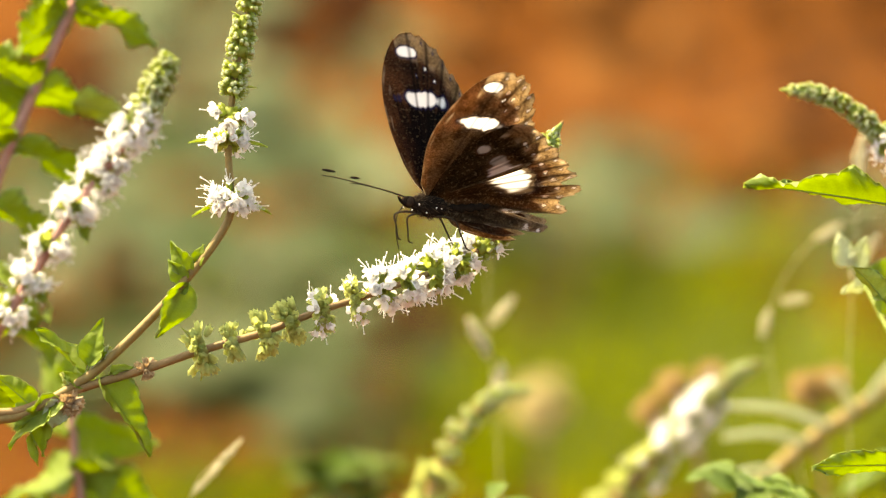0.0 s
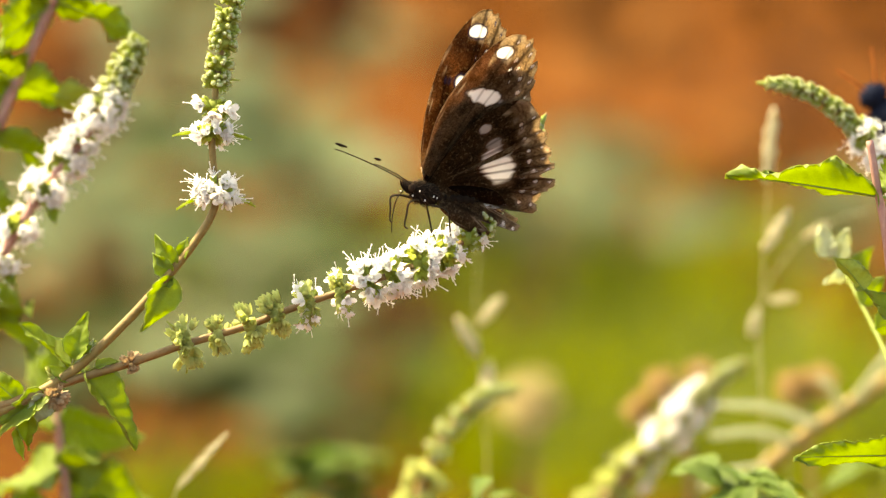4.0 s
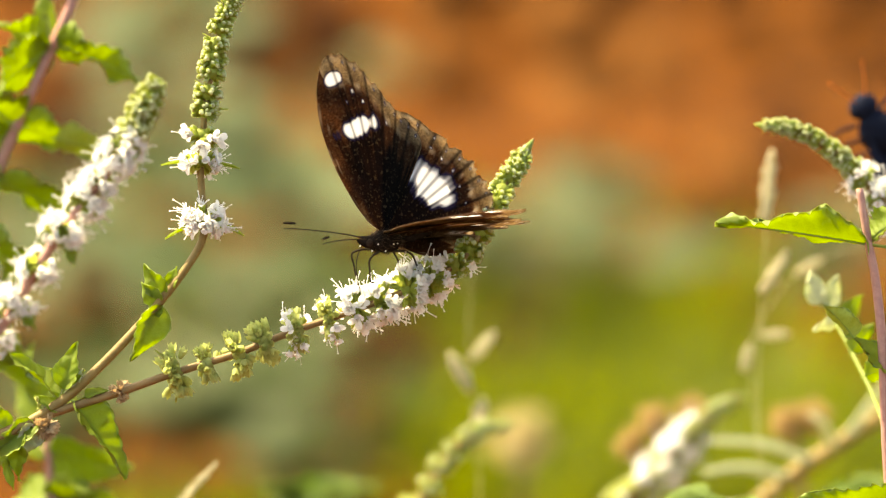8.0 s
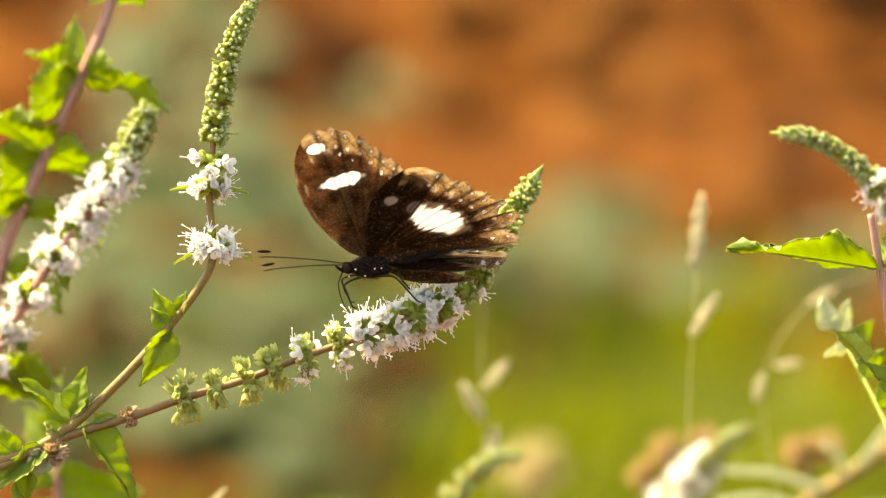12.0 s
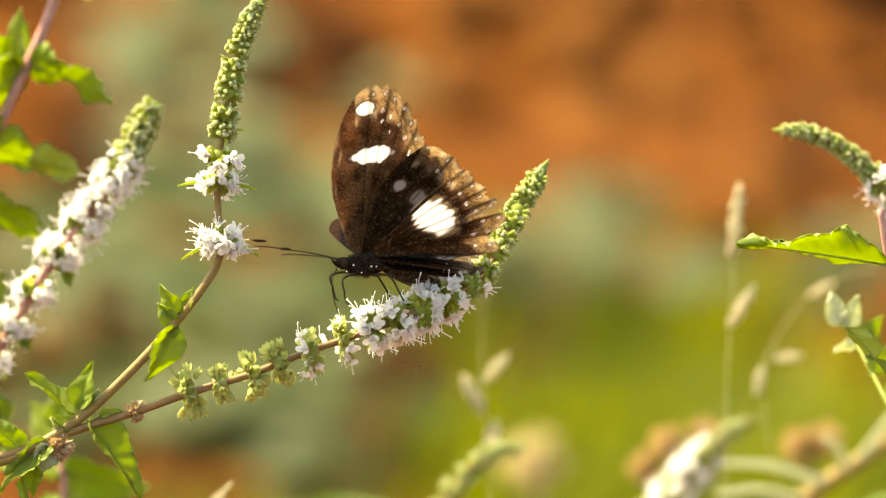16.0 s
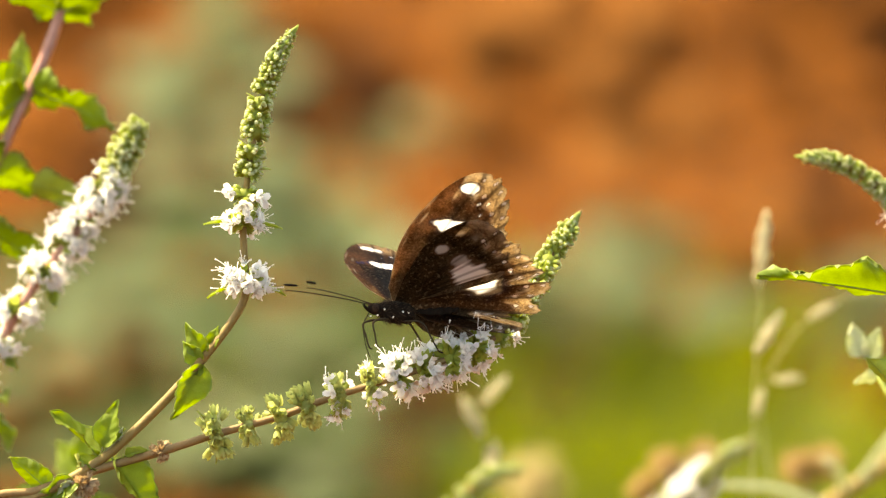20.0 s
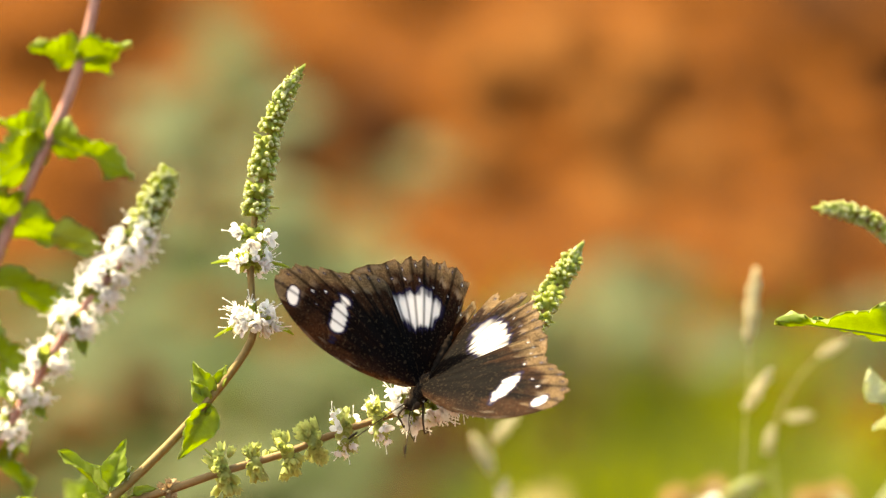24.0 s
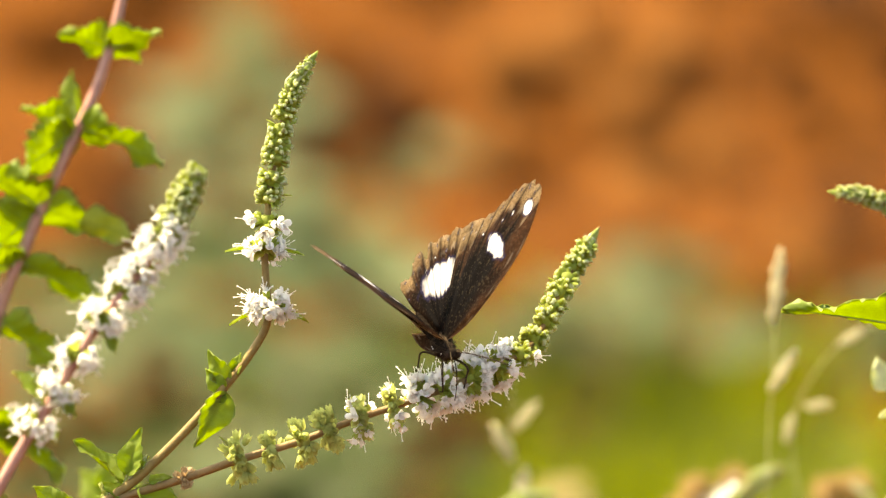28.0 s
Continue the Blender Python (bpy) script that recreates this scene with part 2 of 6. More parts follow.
def blob(radii, rings=6, sides=8, rough=0.0, seed=0):
    """An egg, long axis z, from z=-1 to z=1 times the radii."""
    rnd = random.Random(seed)
    verts, faces = [Vector((0, 0, -radii[2]))], []
    for k in range(1, rings):
        a = math.pi * k / rings
        for s in range(sides):
            b = 2 * math.pi * (s + 0.5 * (k % 2)) / sides
            q = 1 + rough * (rnd.random() - 0.5)
            verts.append(Vector((radii[0] * math.sin(a) * math.cos(b) * q, radii[1] * math.sin(a) * math.sin(b) * q, -radii[2] * math.cos(a) * q)))
    verts.append(Vector((0, 0, radii[2])))
    top = len(verts) - 1
    for s in range(sides):
        t = (s + 1) % sides
        faces.append((0, 1 + t, 1 + s))
        faces.append((top, top - sides + s, top - sides + t))
    for k in range(rings - 2):
        for s in range(sides):
            t = (s + 1) % sides
            a, b = 1 + k * sides, 1 + (k + 1) * sides
            faces.append((a + s, a + t, b + t, b + s))
    return verts, faces


def along(direction, roll=0.0):
    """Turn that lays +z along a direction."""
    return Vector(direction).to_track_quat("Z", "Y").to_matrix().to_4x4() @ pose(0, 0, 0, 0, 0, roll)


def lay(base, direction, normal, scale=1.0):
    """Pose with x along direction and z near normal."""
    x = Vector(direction).normalized()
    z = Vector(normal)
    z = (z - x * z.dot(x))
    z = z.normalized() if z.length > 1e-5 else x.orthogonal().normalized()
    y = z.cross(x)
    m = Matrix((x, y, z)).transposed().to_4x4()
    return Matrix.Translation(base) @ m @ Matrix.Scale(scale, 4)


# ---- flower pieces (metres; +z is outwards) ----
MM = 0.001


def petal_shell(length, width, tilt, lift, turn):
    verts, faces = [], []
    for layer in (0, 1):
        for k in range(5):
            s = k / 4
            w = width * (0.35 + 0.65 * math.sin(math.pi * min(1, 0.15 + s * 0.75))) * (1 if k < 4 else 0.55)
            r, z = 0.35 * MM + length * s * math.sin(tilt), lift + length * s * math.cos(tilt) - 0.5 * MM * s * s
            for e in (-1, 0, 1):
                verts.append((r, e * w * 0.5, z + abs(e) * 0.2 * MM - layer * 0.06 * MM))
    faces += [(0, 15, 16, 1), (1, 16, 17, 2)]
    for layer in (0, 1):
        for k in range(4):
            for e in range(2):
                a = layer * 15 + k * 3 + e
                f = (a, a + 1, a + 4, a + 3)
                faces.append(f if layer == 0 else f[::-1])
    return verts, faces, pose(0, 0, 0, 0, 0, turn)


def calyx_shell(r0, r1, length, teeth=5):
    verts, faces = [], []
    n = teeth * 2
    for z, r in ((0, r0 * 0.5), (length * 0.35, r0), (length, r1)):
        for s in range(n):
            a = 2 * math.pi * s / n
            dz = length * 0.38 if z == length and s % 2 == 0 else 0
            verts.append((r * math.cos(a), r * math.sin(a), z + dz))
    for k in range(2):
        for s in range(n):
            t = (s + 1) % n
            faces.append((k * n + s, k * n + t, (k + 1) * n + t, (k + 1) * n + s))
    faces.append(tuple(range(n))[::-1])
    return verts, faces


def floret_mesh(seed, calyx_mat=None):
    """A mint flower: toothed calyx, short tube, four narrow lobes, a few long stamens."""
    rnd = random.Random(seed)
    s = Soup()
    s.add(*calyx_shell(0.48 * MM, 0.70 * MM, 1.7 * MM), 0)
    throat = [Vector((0, 0, z * MM)) for z in (1.0, 1.7, 2.3)]
    s.root(s.add(*tube(throat, lambda q: (0.34 + 0.20 * q) * MM, 7), 1))
    for k in range(4):
        v, f, m = petal_shell(rnd.uniform(1.3, 1.9) * MM, rnd.uniform(0.95, 1.35) * MM, rnd.uniform(0.25, 1.05), 2.1 * MM, 90 * k + rnd.uniform(-20, 20))
        s.root(s.add(v, f, 1, m))
    for k in range(3):
        a, t = 2.1 * k + rnd.uniform(-0.5, 0.8), rnd.uniform(0.06, 0.42)
        d = Vector((math.cos(a) * math.sin(t), math.sin(a) * math.sin(t), math.cos(t)))
        n = (rnd.uniform(1.9, 3.9) if k < 1 else rnd.uniform(1.0, 2.4)) * MM
        foot = Vector((0, 0, 1.9 * MM))
        bend = Vector((rnd.uniform(-0.3, 0.3), rnd.uniform(-0.3, 0.3), 0)) * MM
        s.root(s.add(*tube(curve([foot, foot + d * n * 0.5 + bend, foot + d * n], 4), lambda q: (0.075 if q < 0.88 else 0.16) * MM, 4), 2))
    return s.mesh("floret", [calyx_mat or M_CALYX, M_PETAL, M_STAMEN])


def bud_mesh(seed, mat):
    """A closed bud: ribbed green calyx with a pale round end."""
    s = Soup()
    s.add(*calyx_shell(0.42 * MM, 0.58 * MM, 1.45 * MM), 1)
    s.root(s.add(*blob((0.52 * MM, 0.52 * MM, 0.62 * MM), 5, 7, 0.14, seed), 0, Matrix.Translation((0, 0, 1.55 * MM))))
    return s.mesh("bud", [mat, M_CALYX])


def scale_shell(length, width, hug):
    """A small pointed scale leaf, x to its face, z along it; hug bends its point inwards."""
    verts, faces = [], []
    for layer in (0, 1):
        for k in range(5):
            q = k / 4
            w = width * 0.5 * (math.sin(math.pi * (0.18 + 0.80 * q)) ** 0.8)
            x = length * 0.22 * math.sin(math.pi * q * 0.8) - hug * length * q * q - layer * 0.08 * MM
            for e in (-1, 0, 1):
                verts.append((x - abs(e) * w * 0.45, e * w, length * q))
    for k in range(4):
        for e in range(2):
            a = k * 3 + e
            f = (a, a + 1, a + 4, a + 3)
            faces += [f, tuple(15 + i for i in f[::-1])]
        for a, b in ((k * 3, k * 3 + 3), (k * 3 + 5, k * 3 + 2)):
            faces.append((a, b, b + 15, a + 15))
    return verts, faces


def husk_mesh(seed, mat):
    s = Soup()
    s.add(*calyx_shell(0.75 * MM, 1.0 * MM, 2.1 * MM), 0)
    s.root(s.add(*blob((0.6 * MM, 0.6 * MM, 0.9 * MM), 4, 6, 0.2, seed), 0, Matrix.Translation((0, 0, 1.2 * MM))))
    return s.mesh("husk", [mat])


FLORETS = [floret_mesh(k) for k in range(8)]
BUDS = [bud_mesh(k, M_BUD) for k in range(4)]
HUSKS = [husk_mesh(k, M_SPENT) for k in range(4)]
CALYCES = [husk_mesh(k + 7, M_CALYX) for k in range(3)]
DRY_HUSKS = [husk_mesh(k, M_DRY) for k in range(3)]


def leaf_mesh(length, width, fold=0.35, droop=0.3, teeth=9, depth=0.10, seed=0, wave=0.03, mats=None, rim=True, crimp=0.0):
    """A toothed mint leaf, x along the midrib, quilted between the veins, with real thickness; crimp curls the margin."""
    rnd = random.Random(seed)
    nl, nw = teeth * 4, 6
    top = []
    ph = rnd.random() * 6
    curl = [rnd.uniform(-1, 1) for k in range(teeth + 2)]
    for k in range(nl + 1):
        s = k / nl
        w = width * 0.5 * (math.sin(math.pi * s ** 0.62) ** 0.8 + 0.02) * (1 - 0.10 * s)
        on = 1 if 0.06 < s < 0.97 else 0
        step = k % 4
        tooth = 1 + depth * (-1.3, -0.3, 0.5, 1.1)[step] * on
        ahead = depth * width * (0.0, 0.05, 0.15, 0.30)[step] * on
        j, frac = k // 4, step / 4
        c = curl[j] * (1 - frac) + curl[j + 1] * frac
        bend = -droop * length * s * s
        row = []
        for e in range(-nw, nw + 1):
            u = e / nw
            y = u * w * (tooth if abs(e) == nw else 1) if abs(e) != nw - 1 else u * w * 1.09
            vein = math.sin((s * 1.0 - abs(u) * 0.16) * teeth * 0.9 * math.pi)
            z = bend + abs(u) * w * fold + wave * width * (math.sin(s * 9 + ph + u * 2) * abs(u)) - 0.045 * width * vein * vein * min(1, abs(u) * 3)
            if crimp:
                side_c = c if u > 0 else -c * 0.6 + 0.3
                z += crimp * width * abs(u) ** 3 * (side_c - 0.35)
                y -= crimp * width * 0.35 * math.copysign(abs(u) ** 4, u) * (1 + side_c)
            row.append(Vector((length * s + (ahead if abs(e) == nw else 0), y, z)))
        top.append(row)
    th = 0.00018
    cols = 2 * nw + 1
    verts = [p for row in top for p in row] + [p - Vector((0, 0, th)) for row in top for p in row]
    faces, idx, off = [], [], len(top) * cols
    for k in range(nl):
        for e in range(cols - 1):
            a = k * cols + e
            f = (a, a + 1, a + cols + 1, a + cols)
            faces += [f[::-1], tuple(off + q for q in f)]
            idx += [1, 1] if rim and e in (0, cols - 2) else [0, 0]
        for a, b in ((k * cols, (k + 1) * cols), ((k + 1) * cols + cols - 1, k * cols + cols - 1)):
            faces.append((a, b, off + b, off + a))
            idx.append(0)
    s = Soup()
    s.v, s.f, s.i = [Vector(v) for v in verts], faces, idx
    mid = [top[k][nw] - Vector((0, 0, th)) for k in range(0, nl + 1, 4)]
    s.add(*tube([Vector((-0.12 * length, 0, 0.0))] + mid, lambda q: width * (0.028 - 0.018 * q), 5), 1)
    return s.mesh("leaf", mats or [M_LEAF, M_VEIN])


BRACTS = [leaf_mesh(3.0 * MM, 1.1 * MM, 0.5, 0.1, 4, 0.03, 900 + k, 0.02, [M_CALYX, M_BUD]) for k in range(3)]
LONG_BRACTS = [leaf_mesh(5.2 * MM, 1.9 * MM, 0.5, 0.12, 5, 0.05, 910 + k, 0.03, [M_LEAF, M_SPENT]) for k in range(3)]


# ---- mint spikes ----
def whorl(spike, centre, axis, kind, size, count, seed, bracts=0, turn=0):
    """One whorl: two opposite bunches at the stem; each floret, bud or husk is a piece of its own."""
    rnd = random.Random(seed)
    ring = Soup()
    core = {"flower": 1.15, "half": 1.15, "bud": 1.2, "dry": 0.6}.get(kind, 0.8) * MM * size
    ring.add(*blob((core, core, core * (0.8 if kind == "flower" else 1.0)), 6, 9, 0.25, seed), 0)
    zax = Vector(axis).normalized()
    xax = zax.cross(Vector((0, 0, 1))).normalized()
    m = Matrix.Translation(centre) @ Matrix((xax, zax.cross(xax), zax)).transposed().to_4x4() @ pose(0, 0, 0, 0, 0, turn)
    hub = part("whorl", ring.mesh("whorl", [M_DRY if kind == "dry" else M_SPENT if kind in ("husk", "mixed") else M_CALYX]), spike, "", m)
    pools = {"flower": FLORETS, "bud": BUDS, "husk": HUSKS, "dry": DRY_HUSKS, "calyx": CALYCES}
    names = {"flower": "floret", "bud": "bud", "husk": "husk", "dry": "husk", "calyx": "calyx"}
    count = int(count * {"flower": 1.75, "bud": 2.1, "half": 2.0, "dry": 1.8}.get(kind, 2.1))
    for k in range(count):
        az0 = math.pi * (k % 2)
        pick = kind
        if kind == "mixed":
            pick = "flower" if rnd.random() < 0.2 else "husk"
        elif kind == "half":
            pick = "flower" if rnd.random() < 0.35 else "bud"
        elif kind == "flower" and rnd.random() < 0.30:
            pick = "calyx"
        if kind in ("husk", "mixed"):
            # a loose ball of small calyces on each side of the stem
            az = az0 + rnd.gauss(0, 0.75)
            out = Vector((math.cos(az), math.sin(az), rnd.gauss(-0.08, 0.12)))
            start = out * (rnd.uniform(0.5, 1.65) * MM * size) + Vector((rnd.gauss(0, 0.2), rnd.gauss(0, 0.35), rnd.gauss(0, 0.36))) * MM * size
            d = (out + start / (2.6 * MM * size) + Vector((rnd.gauss(0, 0.25), rnd.gauss(0, 0.25), rnd.gauss(0, 0.30)))).normalized()
            g = (0.42 if pick == "husk" else 0.58) * size * rnd.uniform(0.8, 1.15)
        else:
            az = az0 + rnd.gauss(0, 0.95 if bracts or kind != "flower" else 1.3)
            el = rnd.gauss(0.05, 0.36) if kind == "flower" else rnd.gauss(0.05, 0.45)
            d = Vector((math.cos(az) * math.cos(el), math.sin(az) * math.cos(el), math.sin(el)))
            start = Vector((d.x, d.y, d.z * 1.1)) * ({"flower": 0.85, "calyx": 0.9, "dry": 0.6}.get(pick, 0.80) * MM * size * rnd.uniform(0.8, 1.1))
            g = {"flower": 0.88, "calyx": 0.62, "bud": 0.64, "dry": 0.62}[pick] * size * rnd.uniform(0.82, 1.12)
        part(names[pick], rnd.choice(pools[pick]), hub, "", Matrix.Translation(start) @ along(d, rnd.uniform(0, 360)) @ Matrix.Scale(g, 4))
    if kind == "bud":
        for k in range(2):
            az = math.pi * k + rnd.gauss(0, 0.4)
            d = Vector((math.cos(az), math.sin(az), rnd.uniform(0.5, 1.1)))
            part("bract", rnd.choice(BRACTS), hub, "", lay(d.normalized() * 0.8 * MM * size, d, (0, 0, 1), rnd.uniform(0.8, 1.1) * size * 0.6))
    for k in range(bracts):
        az = rnd.uniform(-0.3, 0.3) + math.pi * k
        d = Vector((math.cos(az), math.sin(az), rnd.uniform(-0.35, 0.35)))
        part("bract", rnd.choice(LONG_BRACTS if kind == "flower" else BRACTS), hub, "", lay(d * 1.0 * MM, d, (0, 0, 1), (1.15 if kind == "flower" else 0.85) * size))
    return hub


def spike_thing(anchor, path, d, radius, label, group, stem_mat, whorls, name="mint_spike", seed=1, steps=8, tuck=2.0, tip_size=1.0, turn=0):
    """A flower spike on its stem: path and whorls in plan units, d metres behind the sheet."""
    home = flat(*anchor)
    ob = thing(name, STAGE @ Matrix.Translation(home), label, "flower spike", group)
    pts = curve([flat(x, y, d if len(r) == 0 else r[0]) - home for x, y, *r in path], steps)
    part("stem", mesh_of("stem", *tube(pts, radius, 10, 0.06), [stem_mat]), ob)
    for k, (x, y, kind, size, count, bracts) in enumerate(whorls):
        c = flat(x, y, d) - home
        j = min(range(len(pts)), key=lambda i: (pts[i] - c).xy.length)
        axis = pts[min(j + 1, len(pts) - 1)] - pts[max(j - 1, 0)]
        whorl(ob, pts[j], axis, kind, size, count, seed * 100 + k, bracts, turn * (1 - 0.4 * (k % 2)))
    tip = Soup()
    core = [Vector((0, 0, z * MM)) for z in (-5.0, -3.6, -2.2, -0.8, 0.6, 2.0, 3.2, 4.2)]
    tip.add(*tube(core, lambda q: 1.30 * MM * (1.02 - q) ** 0.6, 9), 0)
    for k in range(46):
        az, q = k * 2.4, 0.86 * k / 46
        w = 1.15 * MM * (1.02 - q) ** 0.6
        n = (2.3 - 0.9 * q) * MM
        tip.root(tip.add(*scale_shell(n, (1.25 - 0.5 * q) * MM, 0.22 + 0.30 * q), 1 if k % 2 == 0 else 0, Matrix.Translation((w * math.cos(az), w * math.sin(az), (-5.0 + 8.2 * q) * MM)) @ pose(0, 0, 0, 0, 0, math.degrees(az)) @ pose(0, 0, 0, 0, 8 + 8 * math.sin(k * 1.7))))
    part("tip", tip.mesh("tip", [M_TIP, M_BUD]), ob, "", Matrix.Translation(pts[-1] - (pts[-1] - pts[-4]).normalized() * tuck * MM) @ along(pts[-1] - pts[-4]) @ Matrix.Scale(tip_size, 4))
    return ob


def leaf_on(ob, anchor, base, tip, d, width, normal, fold=0.35, droop=0.15, teeth=9, seed=0, label="", dtip=0.0, depth=0.055, mats=None, crimp=0.09):
    home = flat(*anchor)
    a, b = flat(*base, d) - home, flat(*tip, d + dtip) - home
    n = (b - a).length
    me = leaf_mesh(n, width * UNIT * 1.3, fold, droop, teeth, depth, seed, 0.10, mats, True, crimp)
    return part("leaf", me, ob, label, lay(a, (b - a) + Vector(normal).normalized() * n * droop * 0.8, normal))


FORK = (110, 722, 0.0)
GROUP = "mint flower spikes"
main_spike = spike_thing(
    FORK, [(-850, 7200), (-820, 4500), (-760, 2400), (-480, 1250), (-150, 832), (0, 768), (110, 726), (213, 694), (310, 660), (422, 625), (515, 588), (620, 552), (700, 522),
           (770, 490, 0.004), (815, 463, 0.008), (842, 428, 0.013), (866, 380, 0.019), (894, 326, 0.025), (922, 282, 0.029), (944, 246, 0.031)], 0.0,
    lambda q: (2.2 - 1.5 * q ** 0.7) * MM * (0.46 if q > 0.93 else 0.55), "arching mint spike with white flowers bending under a butterfly", GROUP, M_STEM,
    [(213, 694, "dry", 1.1, 12, 0), (310, 660, "husk", 2.00, 22, 2), (370, 641, "husk", 1.63, 19, 0), (424, 624, "husk", 1.94, 24, 0), (468, 607, "husk", 1.94, 24, 0),
     (523, 586, "mixed", 1.76, 24, 0), (577, 566, "mixed", 1.65, 22, 0), (630, 549, "flower", 1.40, 18, 0), (674, 533, "flower", 1.40, 22, 0), (718, 515, "flower", 1.40, 24, 0),
     (762, 494, "flower", 1.40, 22, 0), (802, 470, "half", 1.4, 20, 0),
     (834, 442, "bud", 1.55, 22, 0), (850, 412, "bud", 1.45, 20, 0), (864, 384, "bud", 1.42, 20, 0), (876, 360, "bud", 1.40, 20, 0), (889, 336, "bud", 1.38, 20, 0), (902, 313, "bud", 1.30, 18, 0), (912, 297, "bud", 1.15, 16, 0), (923, 280, "bud", 1.15, 16, 0)], seed=3, tuck=5.6, tip_size=1.35)
upright_spike = spike_thing(
    FORK, [(-900, 7200), (-860, 4500), (-800, 2400), (-520, 1280), (-160, 848), (0, 775), (95, 720), (150, 675), (225, 600), (295, 520), (338, 462), (358, 425), (362, 392),
           (357, 340), (355, 288), (359, 235), (365, 180), (377, 110), (391, 50), (408, 5), (428, -33), (440, -50)], 0.0,
    lambda q: (2.2 - 1.4 * q ** 0.7) * MM * (0.5 if q > 0.93 else 0.58), "upright mint spike of pale green buds over white flowers", GROUP, M_STEM_GREEN,
    [(362, 392, "flower", 1.30, 32, 2), (355, 290, "flower", 1.18, 30, 2), (357, 242, "half", 1.5, 20, 2), (364, 194, "bud", 1.45, 28, 1), (369, 160, "bud", 1.47, 18, 0),
     (374, 130, "bud", 1.47, 18, 0), (379, 102, "bud", 1.42, 18, 0), (385, 75, "bud", 1.36, 18, 0), (392, 50, "bud", 1.31, 16, 0), (400, 26, "bud", 1.20, 16, 0),
     (408, 4, "bud", 1.10, 14, 0), (417, -14, "bud", 1.00, 13, 0), (426, -30, "bud", 0.86, 11, 0), (435, -43, "bud", 0.70, 9, 0)], seed=5, tuck=2.6, tip_size=1.05)
leaf_on(upright_spike, FORK, (288, 540), (232, 640), 0.0, 50, (0.55, 0.1, 0.85), 0.35, 0.12, 6, 11)
leaf_on(upright_spike, FORK, (292, 522), (254, 468), 0.0, 36, (-0.4, -0.1, 0.9), 0.5, 0.15, 5, 12)
leaf_on(upright_spike, FORK, (284, 538), (250, 500), 0.0, 30, (-0.5, 0.2, 0.8), 0.6, 0.1, 4, 13)
leaf_on(upright_spike, FORK, (300, 512), (312, 472), 0.0, 22, (-0.5, -0.5, 0.7), 0.5, 0.1, 4, 14)
leaf_on(upright_spike, FORK, (286, 545), (262, 560), 0.0, 22, (0.3, 0.6, 0.8), 0.4, 0.1, 4, 15)
leaf_on(upright_spike, FORK, (106, 698), (16, 627), 0.0, 46, (0.35, 0.85, 0.4), 0.7, -0.12, 6, 16)
leaf_on(upright_spike, FORK, (112, 690), (136, 604), 0.0, 40, (-0.45, 0.0, 0.85), 0.5, 0.05, 6, 17)
leaf_on(upright_spike, FORK, (120, 684), (150, 655), 0.0, 14, (-0.3, 0.3, 0.8), 0.4, 0.1, 4, 18)
leaf_on(main_spike, FORK, (130, 711), (226, 846), 0.0, 58, (0.57, 0.42, 0.71), 0.85, 0.06, 7, 19)
leaf_on(main_spike, FORK, (150, 700), (190, 690), 0.0, 20, (0.1, 0.8, 0.6), 0.4, 0.1, 4, 20)
leaf_on(main_spike, FORK, (110, 726), (60, 700), 0.0, 24, (0.1, 0.5, 0.8), 0.4, 0.1, 4, 21)
leaf_on(main_spike, FORK, (70, 745), (-30, 830), 0.0, 46, (-0.1, 0.7, 0.6), 0.4, 0.2, 6, 22)
leaf_on(upright_spike, FORK, (14, 764), (-52, 706), 0.0, 44, (-0.3, 0.6, -0.6), 0.5, 0.1, 6, 23)
leaf_on(main_spike, FORK, (40, 760), (30, 850), 0.0, 44, (-0.6, 0.5, 0.6), 0.4, 0.15, 6, 24)
leaf_on(main_spike, FORK, (66, 752), (34, 806), 0.0, 40, (0.3, 0.2, 0.9), 0.5, 0.1, 6, 25, mats=[M_PALE, M_VEIN])
leaf_on(main_spike, FORK, (70, 756), (-20, 800), 0.0, 46, (0.1, 0.75, -0.5), 0.6, 0.12, 6, 26)
leaf_on(main_spike, FORK, (10, 812), (24, 868), 0.0, 16, (-0.5, 0.2, 0.8), 0.5, 0.1, 4, 27)
leaf_on(upright_spike, FORK, (136, 680), (146, 652), 0.0, 12, (-0.5, 0.0, 0.8), 0.5, 0.1, 4, 28, mats=[M_PALE, M_VEIN])
whorl(main_spike, flat(80, 757) - flat(*FORK), (1, 0.4, 0), "dry", 1.25, 18, 77)
whorl(main_spike, flat(70, 715) - flat(*FORK), (1, 0.4, 0), "husk", 0.7, 8, 78)

